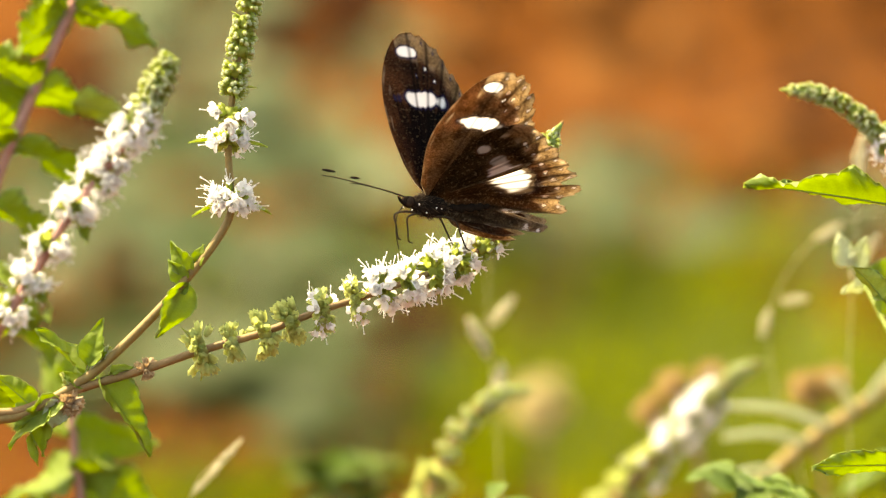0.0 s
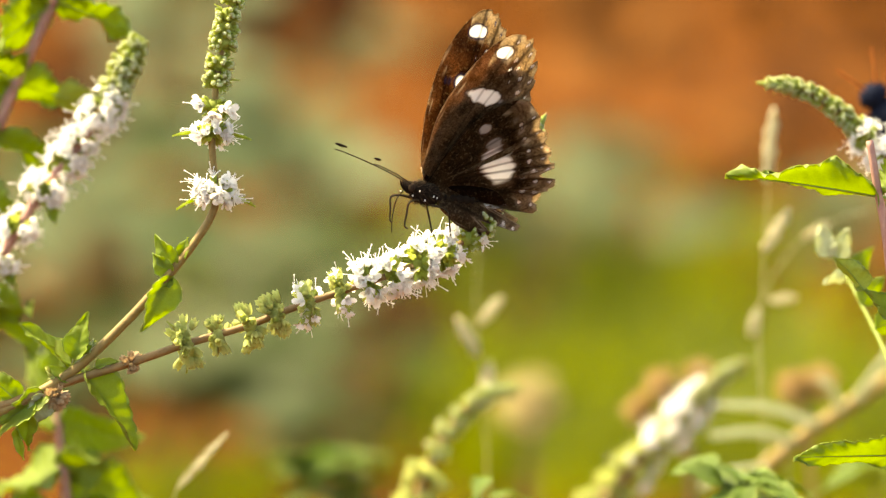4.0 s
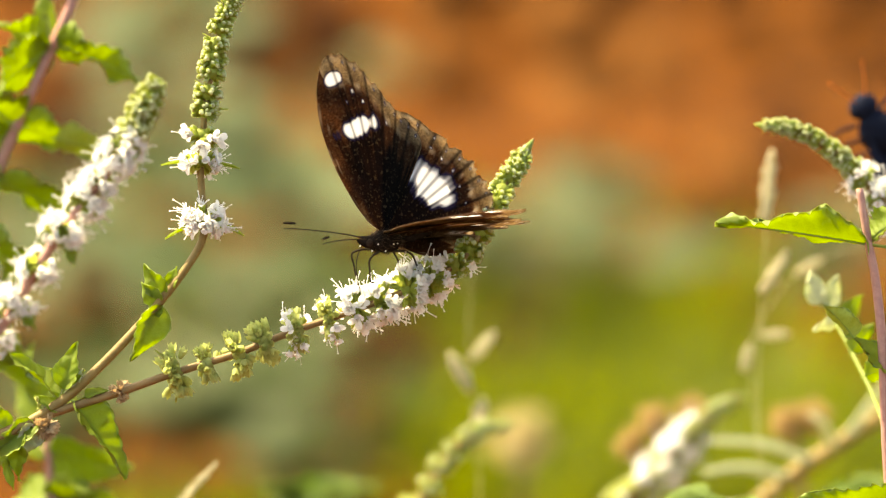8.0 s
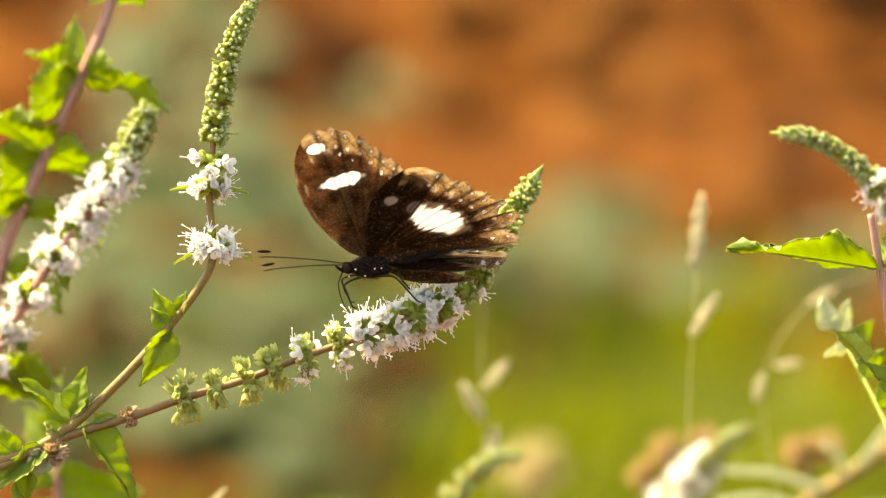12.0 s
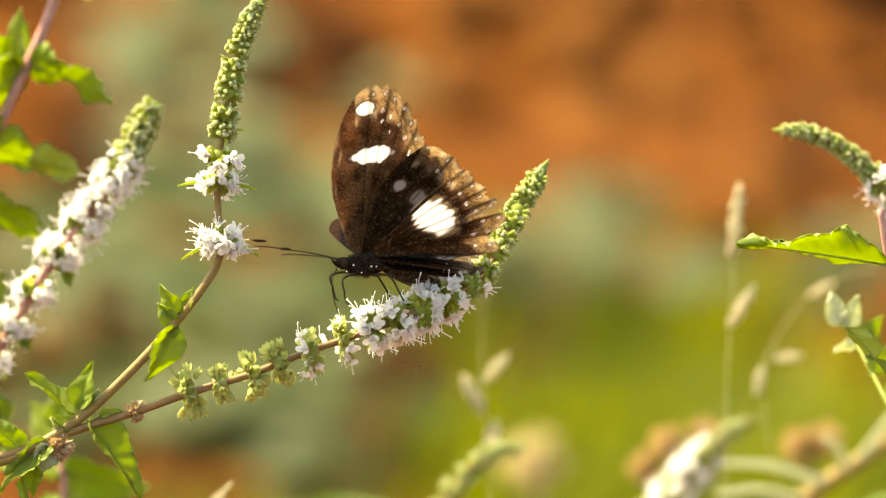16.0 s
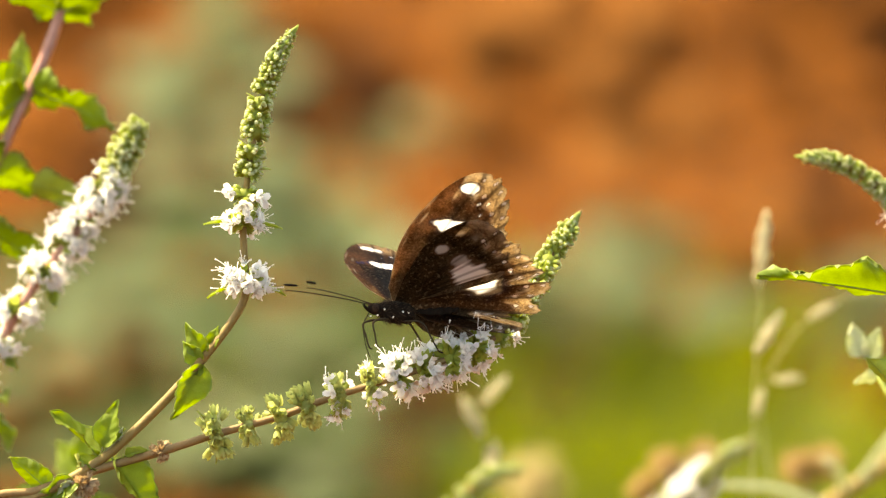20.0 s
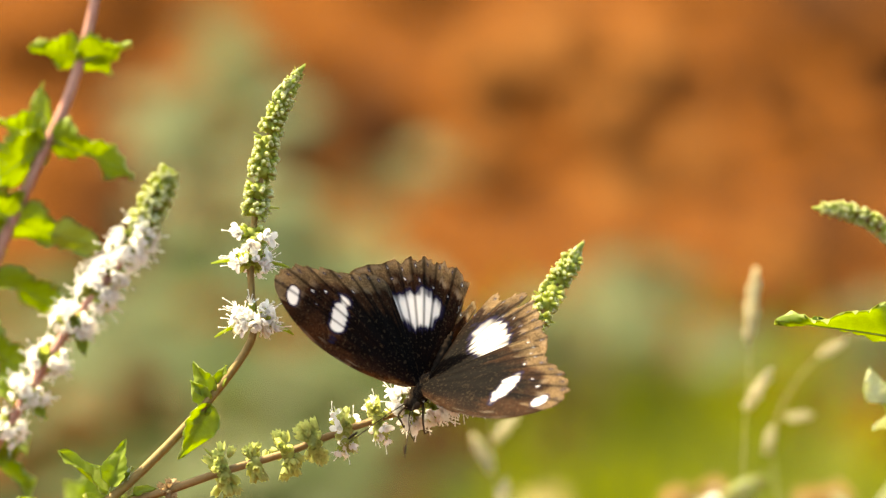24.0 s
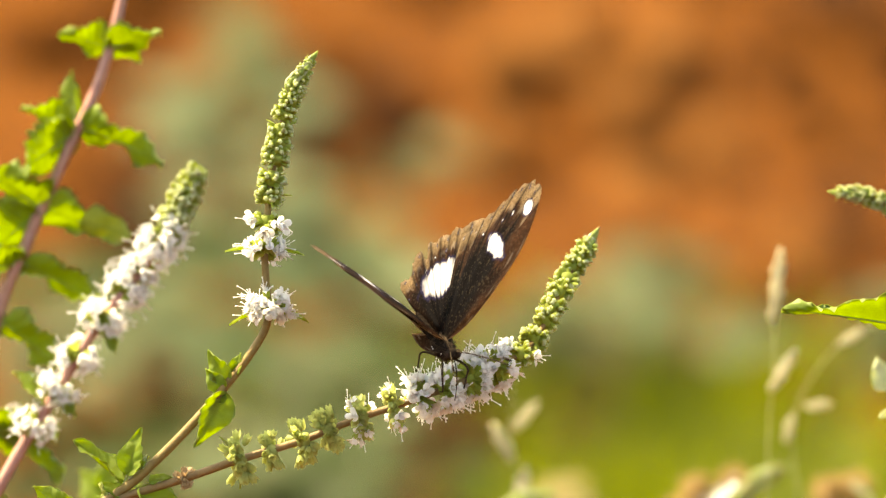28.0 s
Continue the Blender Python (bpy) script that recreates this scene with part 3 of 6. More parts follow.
LEFT = (60, 475, 0.08)
left_spike = spike_thing(
    LEFT, [(-1100, 7300), (-1000, 4500), (-700, 2400), (-300, 1150), (-110, 770), (-30, 625), (20, 545), (62, 475), (105, 408), (152, 352), (195, 292), (230, 236), (252, 188), (272, 142)], 0.08,
    lambda q: (2.2 - 1.4 * q ** 0.7) * MM * 0.8, "mint spike crowded with white flowers below green buds", GROUP, M_STEM_PURPLE,
    [(-14, 606, "flower", 1.28, 24, 0), (24, 536, "flower", 1.28, 24, 0), (64, 474, "flower", 1.32, 26, 0), (108, 408, "flower", 1.32, 28, 0), (152, 358, "flower", 1.28, 26, 0), (178, 320, "flower", 1.26, 24, 0),
     (202, 284, "flower", 1.22, 24, 0), (219, 254, "half", 1.35, 20, 0), (233, 230, "bud", 1.80, 22, 0), (246, 202, "bud", 1.85, 22, 0), (256, 180, "bud", 1.75, 20, 0),
     (265, 160, "bud", 1.50, 16, 0), (270, 147, "bud", 1.20, 12, 0)], seed=7, tuck=5.2, tip_size=0.85, turn=80)
leaf_on(left_spike, LEFT, (100, 420), (130, 470), 0.08, 40, (0.8, 0.1, 0.5), 0.4, 0.1, 6, 31)
leaf_on(left_spike, LEFT, (20, 545), (60, 580), 0.08, 40, (0.5, 0.6, 0.5), 0.4, 0.1, 6, 32)
leaf_on(left_spike, LEFT, (10, 560), (-50, 500), 0.08, 50, (0.2, 0.8, 0.5), 0.4, 0.1, 6, 33)

LEAFY = (60, 150, 0.11)
home = flat(*LEAFY)
leafy_stem = thing("mint_plant", STAGE @ Matrix.Translation(home), "leafy purple-tinged mint stem with toothed green leaves", "mint plant", "mint plants")
pts = curve([flat(x, y, 0.11) - home for x, y in [(-700, 7300), (-600, 4500), (-350, 2000), (-140, 900), (-75, 560), (-45, 400), (0, 290), (38, 200), (85, 100), (130, 0), (160, -100), (185, -220), (200, -330)]], 8)
part("stem", mesh_of("stem", *tube(pts, lambda q: (2.3 - 1.1 * q) * MM * 0.75, 10, 0.08), [M_STEM_PURPLE]), leafy_stem)
for k, (b, t, w, nrm) in enumerate([
        ((95, 75), (248, 138), 78, (-0.2, 0.75, 0.5)), ((92, 85), (-5, 40), 70, (0.3, 0.7, 0.6)), ((90, 78), (78, -20), 40, (-0.6, 0.2, 0.7)), ((90, 85), (-10, 160), 80, (-0.3, 0.5, 0.7)),
        ((100, 244), (188, 268), 50, (0.0, 0.6, 0.7)), ((30, 220), (116, 252), 62, (0.1, 0.6, 0.7)), ((28, 222), (-70, 150), 90, (0.3, 0.6, 0.6)), ((25, 225), (-60, 300), 90, (-0.3, 0.6, 0.6)),
        ((0, 320), (130, 385), 70, (0.0, 0.8, 0.4)), ((0, 320), (-120, 330), 90, (0.0, 0.8, 0.5)), ((-40, 420), (60, 500), 80, (0.4, 0.6, 0.5)), ((-45, 430), (-150, 480), 90, (0.0, 0.8, 0.5)),
        ((150, -60), (240, -95), 60, (-0.2, 0.7, 0.6)), ((150, -62), (60, -90), 60, (0.2, 0.7, 0.6)), ((152, -66), (205, -40), 40, (0.2, 0.6, 0.7)),
        ((190, -240), (290, -290), 60, (-0.2, 0.7, 0.6)), ((190, -240), (90, -280), 60, (0.2, 0.7, 0.6)), ((-80, 600), (70, 690), 100, (0.2, 0.7, 0.5)), ((-80, 610), (60, 620), 90, (0.1, 0.8, 0.5)),
        ((-110, 760), (40, 800), 100, (0.2, 0.7, 0.5))]):
    leaf_on(leafy_stem, LEAFY, b, t, 0.11, w * 1.25, (nrm[0], nrm[1], -0.9 * nrm[2]), 0.32, 0.08, 8, 40 + k, "", 0.006 * ((k % 3) - 1), 0.10, [M_CALYX, M_VEIN] if k == 4 else None)

LOW_LEFT = (100, 820, 0.16)
home = flat(*LOW_LEFT)
low_mint = thing("mint_plant", STAGE @ Matrix.Translation(home), "soft green mint stem low beside the flowering branch", "mint plant", "mint plants")
pts = curve([flat(x, y, 0.16) - home for x, y in [(200, 7400), (180, 4500), (150, 2000), (110, 1100), (95, 900), (85, 800), (75, 720)]], 8)
part("stem", mesh_of("stem", *tube(pts, lambda q: (1.7 - 0.8 * q) * MM, 10, 0.08), [M_STEM_PURPLE]), low_mint)
for k, (b, t, w) in enumerate([((85, 800), (230, 830), 90), ((85, 800), (-60, 770), 90), ((80, 740), (20, 680), 60), ((80, 740), (130, 700), 50), ((95, 880), (240, 940), 110), ((95, 880), (-40, 930), 110), ((95, 885), (170, 870), 80),
                              ((76, 725), (70, 660), 40), ((100, 960), (260, 1010), 120), ((100, 960), (-60, 1000), 120)]):
    leaf_on(low_mint, LOW_LEFT, b, t, 0.16, w, (0.1 * (k % 3 - 1), 0.8 if k % 2 else -0.45, 0.5 if k % 2 else 0.8), 0.3, 0.15, 8, 80 + k, "", 0.008 * ((k % 3) - 1))

# ---- plants beyond the perch ----
RIGHT = (1535, 450, 0.0)
home = flat(*RIGHT)
right_plant = thing("mint_plant", STAGE @ Matrix.Translation(home), "broken purple mint stem with bright toothed leaves", "mint plant", "mint plants")
pts = curve([flat(x, y, 0.0) - home for x, y in [(1700, 7200), (1690, 4500), (1640, 2000), (1590, 1100), (1570, 800), (1562, 620), (1550, 500), (1535, 420), (1521, 334)]], 8)
part("stem", mesh_of("stem", *tube(pts, lambda q: (2.0 - 0.9 * q) * MM * 0.66, 10, 0.08), [M_STEM_PURPLE]), right_plant)
leaf_on(right_plant, RIGHT, (1540, 432), (1266, 391), 0.0, 78, (0.0, 0.87, -0.49), 0.58, 0.03, 12, 50, "bright backlit toothed leaf with curled margin", depth=0.09, crimp=0.14)
leaf_on(right_plant, RIGHT, (1545, 425), (1600, 352), 0.0, 60, (-0.6, 0.5, 0.5), 0.3, 0.1, 9, 51, depth=0.10)
leaf_on(right_plant, RIGHT, (1572, 660), (1504, 590), 0.0, 46, (0.5, 0.5, 0.6), 0.5, 0.15, 6, 52, depth=0.08)
leaf_on(right_plant, RIGHT, (1512, 598), (1462, 540), 0.0, 42, (0.45, 0.45, -0.7), 0.6, 0.25, 6, 56, depth=0.08, mats=[M_CALYX, M_VEIN])
shoot = [flat(x, y, dd) - home for x, y, dd in ((1592, 900, 0.004), (1560, 740, 0.05), (1500, 610, 0.08), (1462, 545, 0.09), (1448, 520, 0.09))]
part("side_shoot", mesh_of("side_shoot", *tube(curve(shoot, 6), lambda q: (0.55 - 0.3 * q) * MM, 7), [M_TIP]), right_plant)
for k, (b, t, w, pale) in enumerate([((1450, 540), (1434, 478), 38, True), ((1464, 545), (1482, 486), 36, True), ((1484, 576), (1526, 520), 34, False), ((1478, 572), (1438, 584), 24, True), ((1506, 622), (1546, 572), 34, False), ((1530, 665), (1594, 642), 40, False)]):
    leaf_on(right_plant, RIGHT, b, t, 0.09 - 0.012 * max(0, k - 2), w, (0.2 * (k % 3 - 1), 0.45, -0.7 if k else 0.7), 0.35, 0.1, 6, 570 + k, mats=[M_BUD, M_VEIN] if pale else None)
leaf_on(right_plant, RIGHT, (1565, 640), (1615, 600), 0.0, 50, (0.0, 0.8, 0.5), 0.3, 0.1, 7, 53, depth=0.10)
leaf_on(right_plant, RIGHT, (1604, 890), (1386, 893), 0.0, 66, (0.0, 0.72, -0.68), 0.32, 0.03, 10, 54, depth=0.09)
leaf_on(right_plant, RIGHT, (1590, 840), (1680, 800), 0.0, 70, (0.0, 0.8, 0.5), 0.3, 0.1, 9, 55, depth=0.10)

RIGHT_TOP = (1440, 245, 0.07)
right_spike = spike_thing(
    RIGHT_TOP, [(1900, 7300), (1850, 4500), (1780, 2000), (1700, 900), (1640, 520), (1590, 400), (1545, 335), (1500, 290), (1450, 250), (1400, 228), (1352, 222)], 0.07,
    lambda q: (2.2 - 1.3 * q ** 0.7) * MM * 0.8, "nodding green mint spike with a few white flowers", GROUP, M_STEM_GREEN,
    [(1590, 400, "flower", 1.0, 16, 0), (1556, 350, "flower", 1.1, 20, 0), (1530, 318, "half", 1.1, 20, 0), (1508, 297, "bud", 1.32, 23, 0), (1487, 279, "bud", 1.27, 23, 0), (1466, 262, "bud", 1.22, 23, 0),
     (1446, 249, "bud", 1.15, 20, 0), (1426, 239, "bud", 1.10, 20, 0), (1407, 231, "bud", 1.05, 18, 0), (1390, 226, "bud", 0.98, 15, 0), (1374, 223, "bud", 0.92, 15, 0), (1360, 222, "bud", 0.80, 11, 0)], seed=9)

LOW = (1180, 815, 0.30)
white_spike = spike_thing(
    LOW, [(700, 7400), (760, 4500), (850, 2000), (960, 1100), (1010, 1000), (1080, 930), (1140, 865), (1187, 813), (1225, 775), (1255, 745), (1282, 722), (1312, 710)], 0.30,
    lambda q: (2.4 - 1.3 * q ** 0.7) * MM, "leaning mint spike thick with white flowers", GROUP, M_STEM_GREEN,
    [(1000, 1015, "husk", 2.1, 18, 0), (1045, 965, "husk", 2.1, 18, 0), (1080, 930, "husk", 2.1, 18, 0), (1108, 900, "mixed", 2.0, 18, 0), (1132, 873, "mixed", 1.75, 14, 0), (1153, 850, "flower", 1.36, 12, 0), (1173, 828, "half", 1.36, 14, 0),
     (1192, 808, "flower", 1.36, 12, 0), (1210, 790, "flower", 1.30, 11, 0), (1228, 772, "half", 1.2, 18, 0), (1246, 754, "bud", 1.25, 16, 0), (1263, 738, "bud", 1.20, 14, 0), (1280, 724, "bud", 1.12, 12, 0), (1297, 715, "bud", 1.04, 10, 0)], seed=11)
green_spike = spike_thing(
    (830, 790, 0.24), [(700, 7300), (690, 4500), (690, 2000), (700, 1120), (722, 980), (752, 890), (785, 830), (825, 785), (865, 762), (900, 758)], 0.24,
    lambda q: (2.2 - 1.3 * q ** 0.7) * MM, "drooping-tipped green mint spike in bud", GROUP, M_STEM_GREEN,
    [(715, 1010, "husk", 2.1, 16, 0), (730, 950, "husk", 2.1, 16, 0), (745, 905, "husk", 2.1, 16, 0), (765, 865, "bud", 1.56, 14, 0), (785, 830, "bud", 1.56, 14, 0), (805, 805, "bud", 1.49, 14, 0), (826, 785, "bud", 1.43, 12, 0),
     (848, 770, "bud", 1.30, 12, 0), (870, 761, "bud", 1.18, 10, 0), (890, 758, "bud", 1.04, 8, 0)], seed=13)


def grass_stalk(anchor, path, d, spikelets, label, thick=0.13):
    home = flat(*anchor)
    ob = thing("seed_grass", STAGE @ Matrix.Translation(home), label, "grass", "seeding grasses")
    pts = curve([flat(x, y, d) - home for x, y in path], 8)
    part("stalk", mesh_of("stalk", *tube(pts, lambda q: (thick - 0.5 * thick * q) * MM, 6), [M_SEED]), ob)
    for k, (x0, y0, x1, y1, w) in enumerate(spikelets):
        a, b = flat(x0, y0, d) - home, flat(x1, y1, d) - home
        n = (b - a).length
        s = Soup()
        s.add(*blob((w * UNIT * 0.32, w * UNIT * 0.32, n * 0.5), 8, 7, 0.1, k), 0, Matrix.Translation((0, 0, n * 0.5)))
        for j in range(12):
            q = 0.08 + 0.8 * j / 12
            az = j * 2.4
            s.add(*blob((w * UNIT * 0.16, w * UNIT * 0.16, n * 0.09), 4, 5, 0.1, j), 0,
                  Matrix.Translation((w * UNIT * 0.33 * math.cos(az) * math.sin(math.pi * (0.15 + q * 0.8)), w * UNIT * 0.33 * math.sin(az) * math.sin(math.pi * (0.15 + q * 0.8)), n * (q + 0.05))) @ pose(0, 0, 0, 12 * math.sin(az), 12 * math.cos(az)))
        part("spikelet", s.mesh("spikelet", [M_SEED]), ob, "", Matrix.Translation(a) @ along(b - a))
    return ob


SEED = (1345, 400, 0.22)
seed_grass = grass_stalk(SEED, [(1420, 7300), (1400, 4500), (1370, 2000), (1345, 1000), (1335, 760), (1338, 600), (1345, 480), (1352, 360), (1358, 262)], 0.22,
                         [(1346, 400, 1360, 262, 34), (1340, 520, 1388, 440, 32)], "dry grass stalk with straw-coloured seed heads")
grass_two = grass_stalk((1330, 640, 0.28), [(1700, 7300), (1600, 4500), (1480, 2000), (1400, 1000), (1350, 800), (1330, 660), (1345, 580), (1400, 500), (1470, 455), (1530, 440)], 0.28,
                        [(1318, 665, 1330, 612, 26), (1350, 600, 1402, 594, 26), (1410, 490, 1460, 462, 24)], "bent grass stalk with pale seed heads")
grass_three = grass_stalk((820, 660, 0.28), [(900, 7300), (890, 4500), (870, 2000), (855, 1000), (846, 800), (838, 700), (832, 600), (838, 480)], 0.28,
                          [(838, 700, 798, 628, 34), (835, 645, 880, 590, 30), (846, 780, 858, 705, 36)], "thin grass stalk with pale oval seed heads")
grass_four = grass_stalk((340, 850, 0.14), [(200, 7300), (215, 4500), (240, 2000), (262, 1100), (290, 930), (330, 865), (385, 815)], 0.14,
                         [(295, 920, 385, 818, 17)], "slanting grass stalk with a slim seed head")

home = flat(1500, 780, 0.34)
stick = thing("dry_weed", STAGE @ Matrix.Translation(home), "thick straw-coloured dry stem leaning across the weeds", "dry weed")
pts = curve([flat(x, y, 0.34) - home for x, y in [(1000, 7500), (1080, 4500), (1180, 2000), (1260, 1100), (1320, 930), (1400, 850), (1480, 795), (1570, 735), (1700, 660), (1900, 560)]], 8)
part("stem", mesh_of("stem", *tube(pts, lambda q: (2.6 - 1.0 * q) * MM, 10), [M_STRAW]), stick)
for k, (x0, y0, x1, y1) in enumerate([(1400, 850, 1250, 840), (1440, 822, 1270, 785), (1480, 795, 1440, 740), (1500, 782, 1620, 640), (1350, 900, 1230, 930)]):
    p2 = curve([flat(x0, y0, 0.34) - home, flat((x0 + x1) / 2, (y0 + y1) / 2 - 12, 0.33) - home, flat(x1, y1, 0.32) - home], 6)
    part("twig", mesh_of("twig", *tube(p2, lambda q: (1.25 - 0.5 * q) * MM, 7), [M_PALE]), stick)


def bloom(anchor, path, heads, label, mat, radius, name="flower_stalk"):
    """A stalk with shaggy round heads built of many short petals."""
    home = flat(*anchor)
    ob = thing(name, STAGE @ Matrix.Translation(home), label, "flower")
    d = anchor[2]
    pts = curve([flat(x, y, d) - home for x, y in path], 8)
    part("stem", mesh_of("stem", *tube(pts, lambda q: (1.8 - 0.8 * q) * MM, 8), [M_STEM_GREEN]), ob)
    for k, (x, y) in enumerate(heads):
        rnd = random.Random(k + 5)
        s = Soup()
        r = radius * UNIT * (DIST + d) / DIST
        s.add(*blob((r * 0.5, r * 0.5, r * 0.45), 6, 9, 0.2, k), 0)
        for j in range(60):
            v = Vector((rnd.gauss(0, 1), rnd.gauss(0, 1), rnd.gauss(0.3, 1))).normalized()
            n = r * rnd.uniform(0.45, 0.62)
            s.add([(0, -n * 0.18, 0), (0, n * 0.18, 0), (n * 0.1, n * 0.22, n * 0.6), (0, 0, n), (n * 0.1, -n * 0.22, n * 0.6)], [(0, 1, 2, 4), (4, 2, 3)], 0, Matrix.Translation(v * r * 0.4) @ along(v, rnd.uniform(0, 360)))
        part("flower_head", s.mesh("flower_head", [mat]), ob, "", Matrix.Translation(flat(x, y, d) - home))
    return ob


yellow_flower = bloom((930, 790, 0.95), [(900, 7600), (905, 4500), (915, 2000), (925, 1100), (930, 800)], [(925, 780)], "soft yellow-ochre flower head on a stalk", M_YELLOW, 66)
brown_heads = bloom((1160, 750, 0.42), [(1300, 7600), (1290, 4500), (1260, 2000), (1220, 1000), (1180, 800), (1160, 750)], [(1160, 748), (1225, 735), (1120, 790)], "dried brown flower heads behind the white spike", M_TAN, 38, "dry_flower")
brown_two = bloom((1410, 745, 0.42), [(1480, 7600), (1470, 4500), (1450, 2000), (1430, 1000), (1410, 750)], [(1395, 752), (1440, 745)], "dried tan flower heads on a stalk", M_TAN, 40, "dry_flower")


def leafy_clump(anchor, height, spread, count, size, seed, label, mats, name="weed", width=0.5, lean=0.5):
    """A weed: stems with many leaves, rooted in the soil below its plan point."""
    rnd = random.Random(seed)
    x, y, d = anchor
    top = plan(x, y, d)
    root = Vector((top.x, top.y, 0.0))
    ob = thing(name, Matrix.Translation(root), label, "plant", "weeds")
    shapes = [leaf_mesh(size, size * width, 0.2, 0.35, 7, 0.06, seed + k, 0.05, mats) for k in range(3)]
    for k in range(count):
        az = rnd.uniform(0, 6.28)
        r = spread * math.sqrt(rnd.random())
        tip = Vector((math.cos(az) * r, math.sin(az) * r, top.z * rnd.uniform(1 - height, 1.0)))
        foot = Vector((math.cos(az) * r * 0.25, math.sin(az) * r * 0.25, -0.01))
        midp = (foot + tip) * 0.5 + Vector((0, 0, 0.12 * top.z))
        if k % 12 == 0:
            part("stem", mesh_of("stem", *tube(curve([foot, midp, tip], 6), lambda q: (0.9 - 0.6 * q) * MM, 6), [M_STEM_GREEN]), ob)
        dirn = Vector((math.cos(az), math.sin(az), rnd.uniform(-0.2, 0.8)))
        part("leaf", rnd.choice(shapes), ob, "", lay(tip - dirn * size * 0.3, dirn, (rnd.uniform(-lean, lean), rnd.uniform(-lean, lean), 1), rnd.uniform(0.7, 1.2)))
    return ob


leafy_clump((575, 850, 0.45), 0.045, 0.007, 60, 0.013, 61, "small bright green leafy weed tip", [M_DEEP, M_VEIN])
leafy_clump((1300, 880, 0.12), 0.022, 0.011, 34, 0.013, 62, "fresh green mint shoot", [M_DEEP, M_VEIN])
leafy_clump((1570, 850, 0.30), 0.016, 0.012, 12, 0.014, 65, "green weed tip among dry stems", [M_DEEP, M_VEIN])
leafy_clump((845, 890, 0.16), 0.018, 0.007, 14, 0.011, 66, "fresh green mint shoot", [M_DEEP, M_VEIN])


# ---- butterfly (wing plan units: p towards the tail, q outwards) ----
def wing_mesh(which, side, torn, seed):
    """Closed two-skinned wing with scalloped, worn margin and its scale pattern."""
    rnd = random.Random(seed)
    if which == "fore":
        ctrl = [(30, 30), (76, 88), (112, 138), (118, 170), (100, 200), (78, 222), (52, 244), (20, 286), (-14, 314), (-50, 329), (-86, 316), (-108, 275), (-114, 222), (-107, 165), (-90, 114), (-64, 68), (-34, 24)]
        m0, m1 = 0.20, 0.62
    else:
        ctrl = [(36, -14), (90, -36), (155, -40), (215, -24), (258, 4), (280, 44), (276, 84), (254, 118), (220, 146), (182, 176), (128, 206), (66, 218), (8, 150), (-4, 70)]
        m0, m1 = 0.25, 0.80
    rim = curve([(p, q, 0) for p, q in ctrl], 14)
    n = len(rim)
    ring = []
    lobes = 9 if which == "fore" else 8
    for k, v in enumerate(rim):
        s = k / (n - 1)
        c = 1.0
        if m0 < s < m1:
            e = min(1, min(s - m0, m1 - s) * 14)
            w = (s - m0) / (m1 - m0) * lobes
            c -= e * (0.6 if which == "fore" else 1.0) * (0.034 * abs(math.cos(math.pi * w)) ** 4 + 0.028 * rnd.random() + 0.045 * max(0.0, noise.noise((k * 0.33, seed, 0.7))))
        for at, deep, wide in torn:
            c -= deep * max(0, 1 - abs(s - at) / wide) ** 0.6
        ring.append(v * c)
    nr = 46
    P, layers = [], []
    for k, v in enumerate(ring):
        for j in range(nr + 1):
            r = (j / nr) ** 0.8
            P.append((v.x * r, v.y * r, r, k / (n - 1)))
    P = np.array(P)
    p, q, r, s = P.T
    ang = np.arctan2(q, p)
    white = np.zeros(len(P))
    wob = np.array([noise.noise((a * 0.05, b * 0.05, seed * 3.1)) for a, b in zip(p, q)])

    streak = np.array([noise.noise((a * 26, seed * 1.7, 0.3)) for a in ang])

    def patch(cx, cy, lx, ly, turn, hard=1.0):
        c, sn = math.cos(turn), math.sin(turn)
        u, w = (p - cx) * c + (q - cy) * sn, -(p - cx) * sn + (q - cy) * c
        d = np.sqrt((u / lx) ** 2 + (w / ly) ** 2) + 0.25 * wob + (0.22 * streak if lx > 10 else 0)
        return np.clip((1.2 - d) * (1.7 if lx > 10 else 2.6) * hard, 0, 1)

    vein = np.zeros(len(P))
    if which == "fore":
        white = np.maximum(white, patch(-31, 192, 47, 17, 0.25))
        white = np.maximum(white, patch(-74, 279, 23, 13, 0.30))
        for cx, cy, g in ((-32, 258, 4), (-12, 238, 3.5), (38, 200, 3.5), (-48, 240, 2.5)):
            white = np.maximum(white, patch(cx, cy, g, g, 0, 0.5))
        spokes = [0.72, 0.95, 1.12, 1.28, 1.42, 1.56, 1.68, 1.80]
        margin = np.clip((r - 0.76 + 0.07 * wob) * 7, 0, 1) * ((s > m0 - 0.06) & (s < m1 + 0.04)) + 0.3 * np.clip((s - 0.66) * 5, 0, 1) * r
    else:
        white = np.maximum(white, patch(124, 84, 54, 32, -0.45))
        for k in range(7):
            a = 0.10 + k * 0.145
            rr = 215 - 20 * abs(k - 3) * 0.2
            white = np.maximum(white, patch(rr * math.cos(a), rr * math.sin(a), 3, 3, 0, 0.5))
        spokes = [-0.08, 0.08, 0.24, 0.38, 0.49, 0.60, 0.71, 0.84, 1.0]
        margin = np.clip((r - 0.78 + 0.06 * wob) * 8, 0, 1) * ((s > m0 - 0.05) & (s < m1 + 0.05)) + 0.3 * np.clip(0.3 - ang, 0, 0.3) / 0.3 * r
    rad = np.hypot(p, q)
    for a in spokes:
        vein = np.maximum(vein, np.clip(1.3 - np.abs(ang - a) * rad / (2.2 + 1.6 * r), 0, 1) * (rad > 60))
    # pale lines between the margin's scallops
    rip = np.clip(1 - np.abs(r - 0.91 - 0.012 * np.cos(ang * 40)) * 60, 0, 1) * (margin > 0.3)
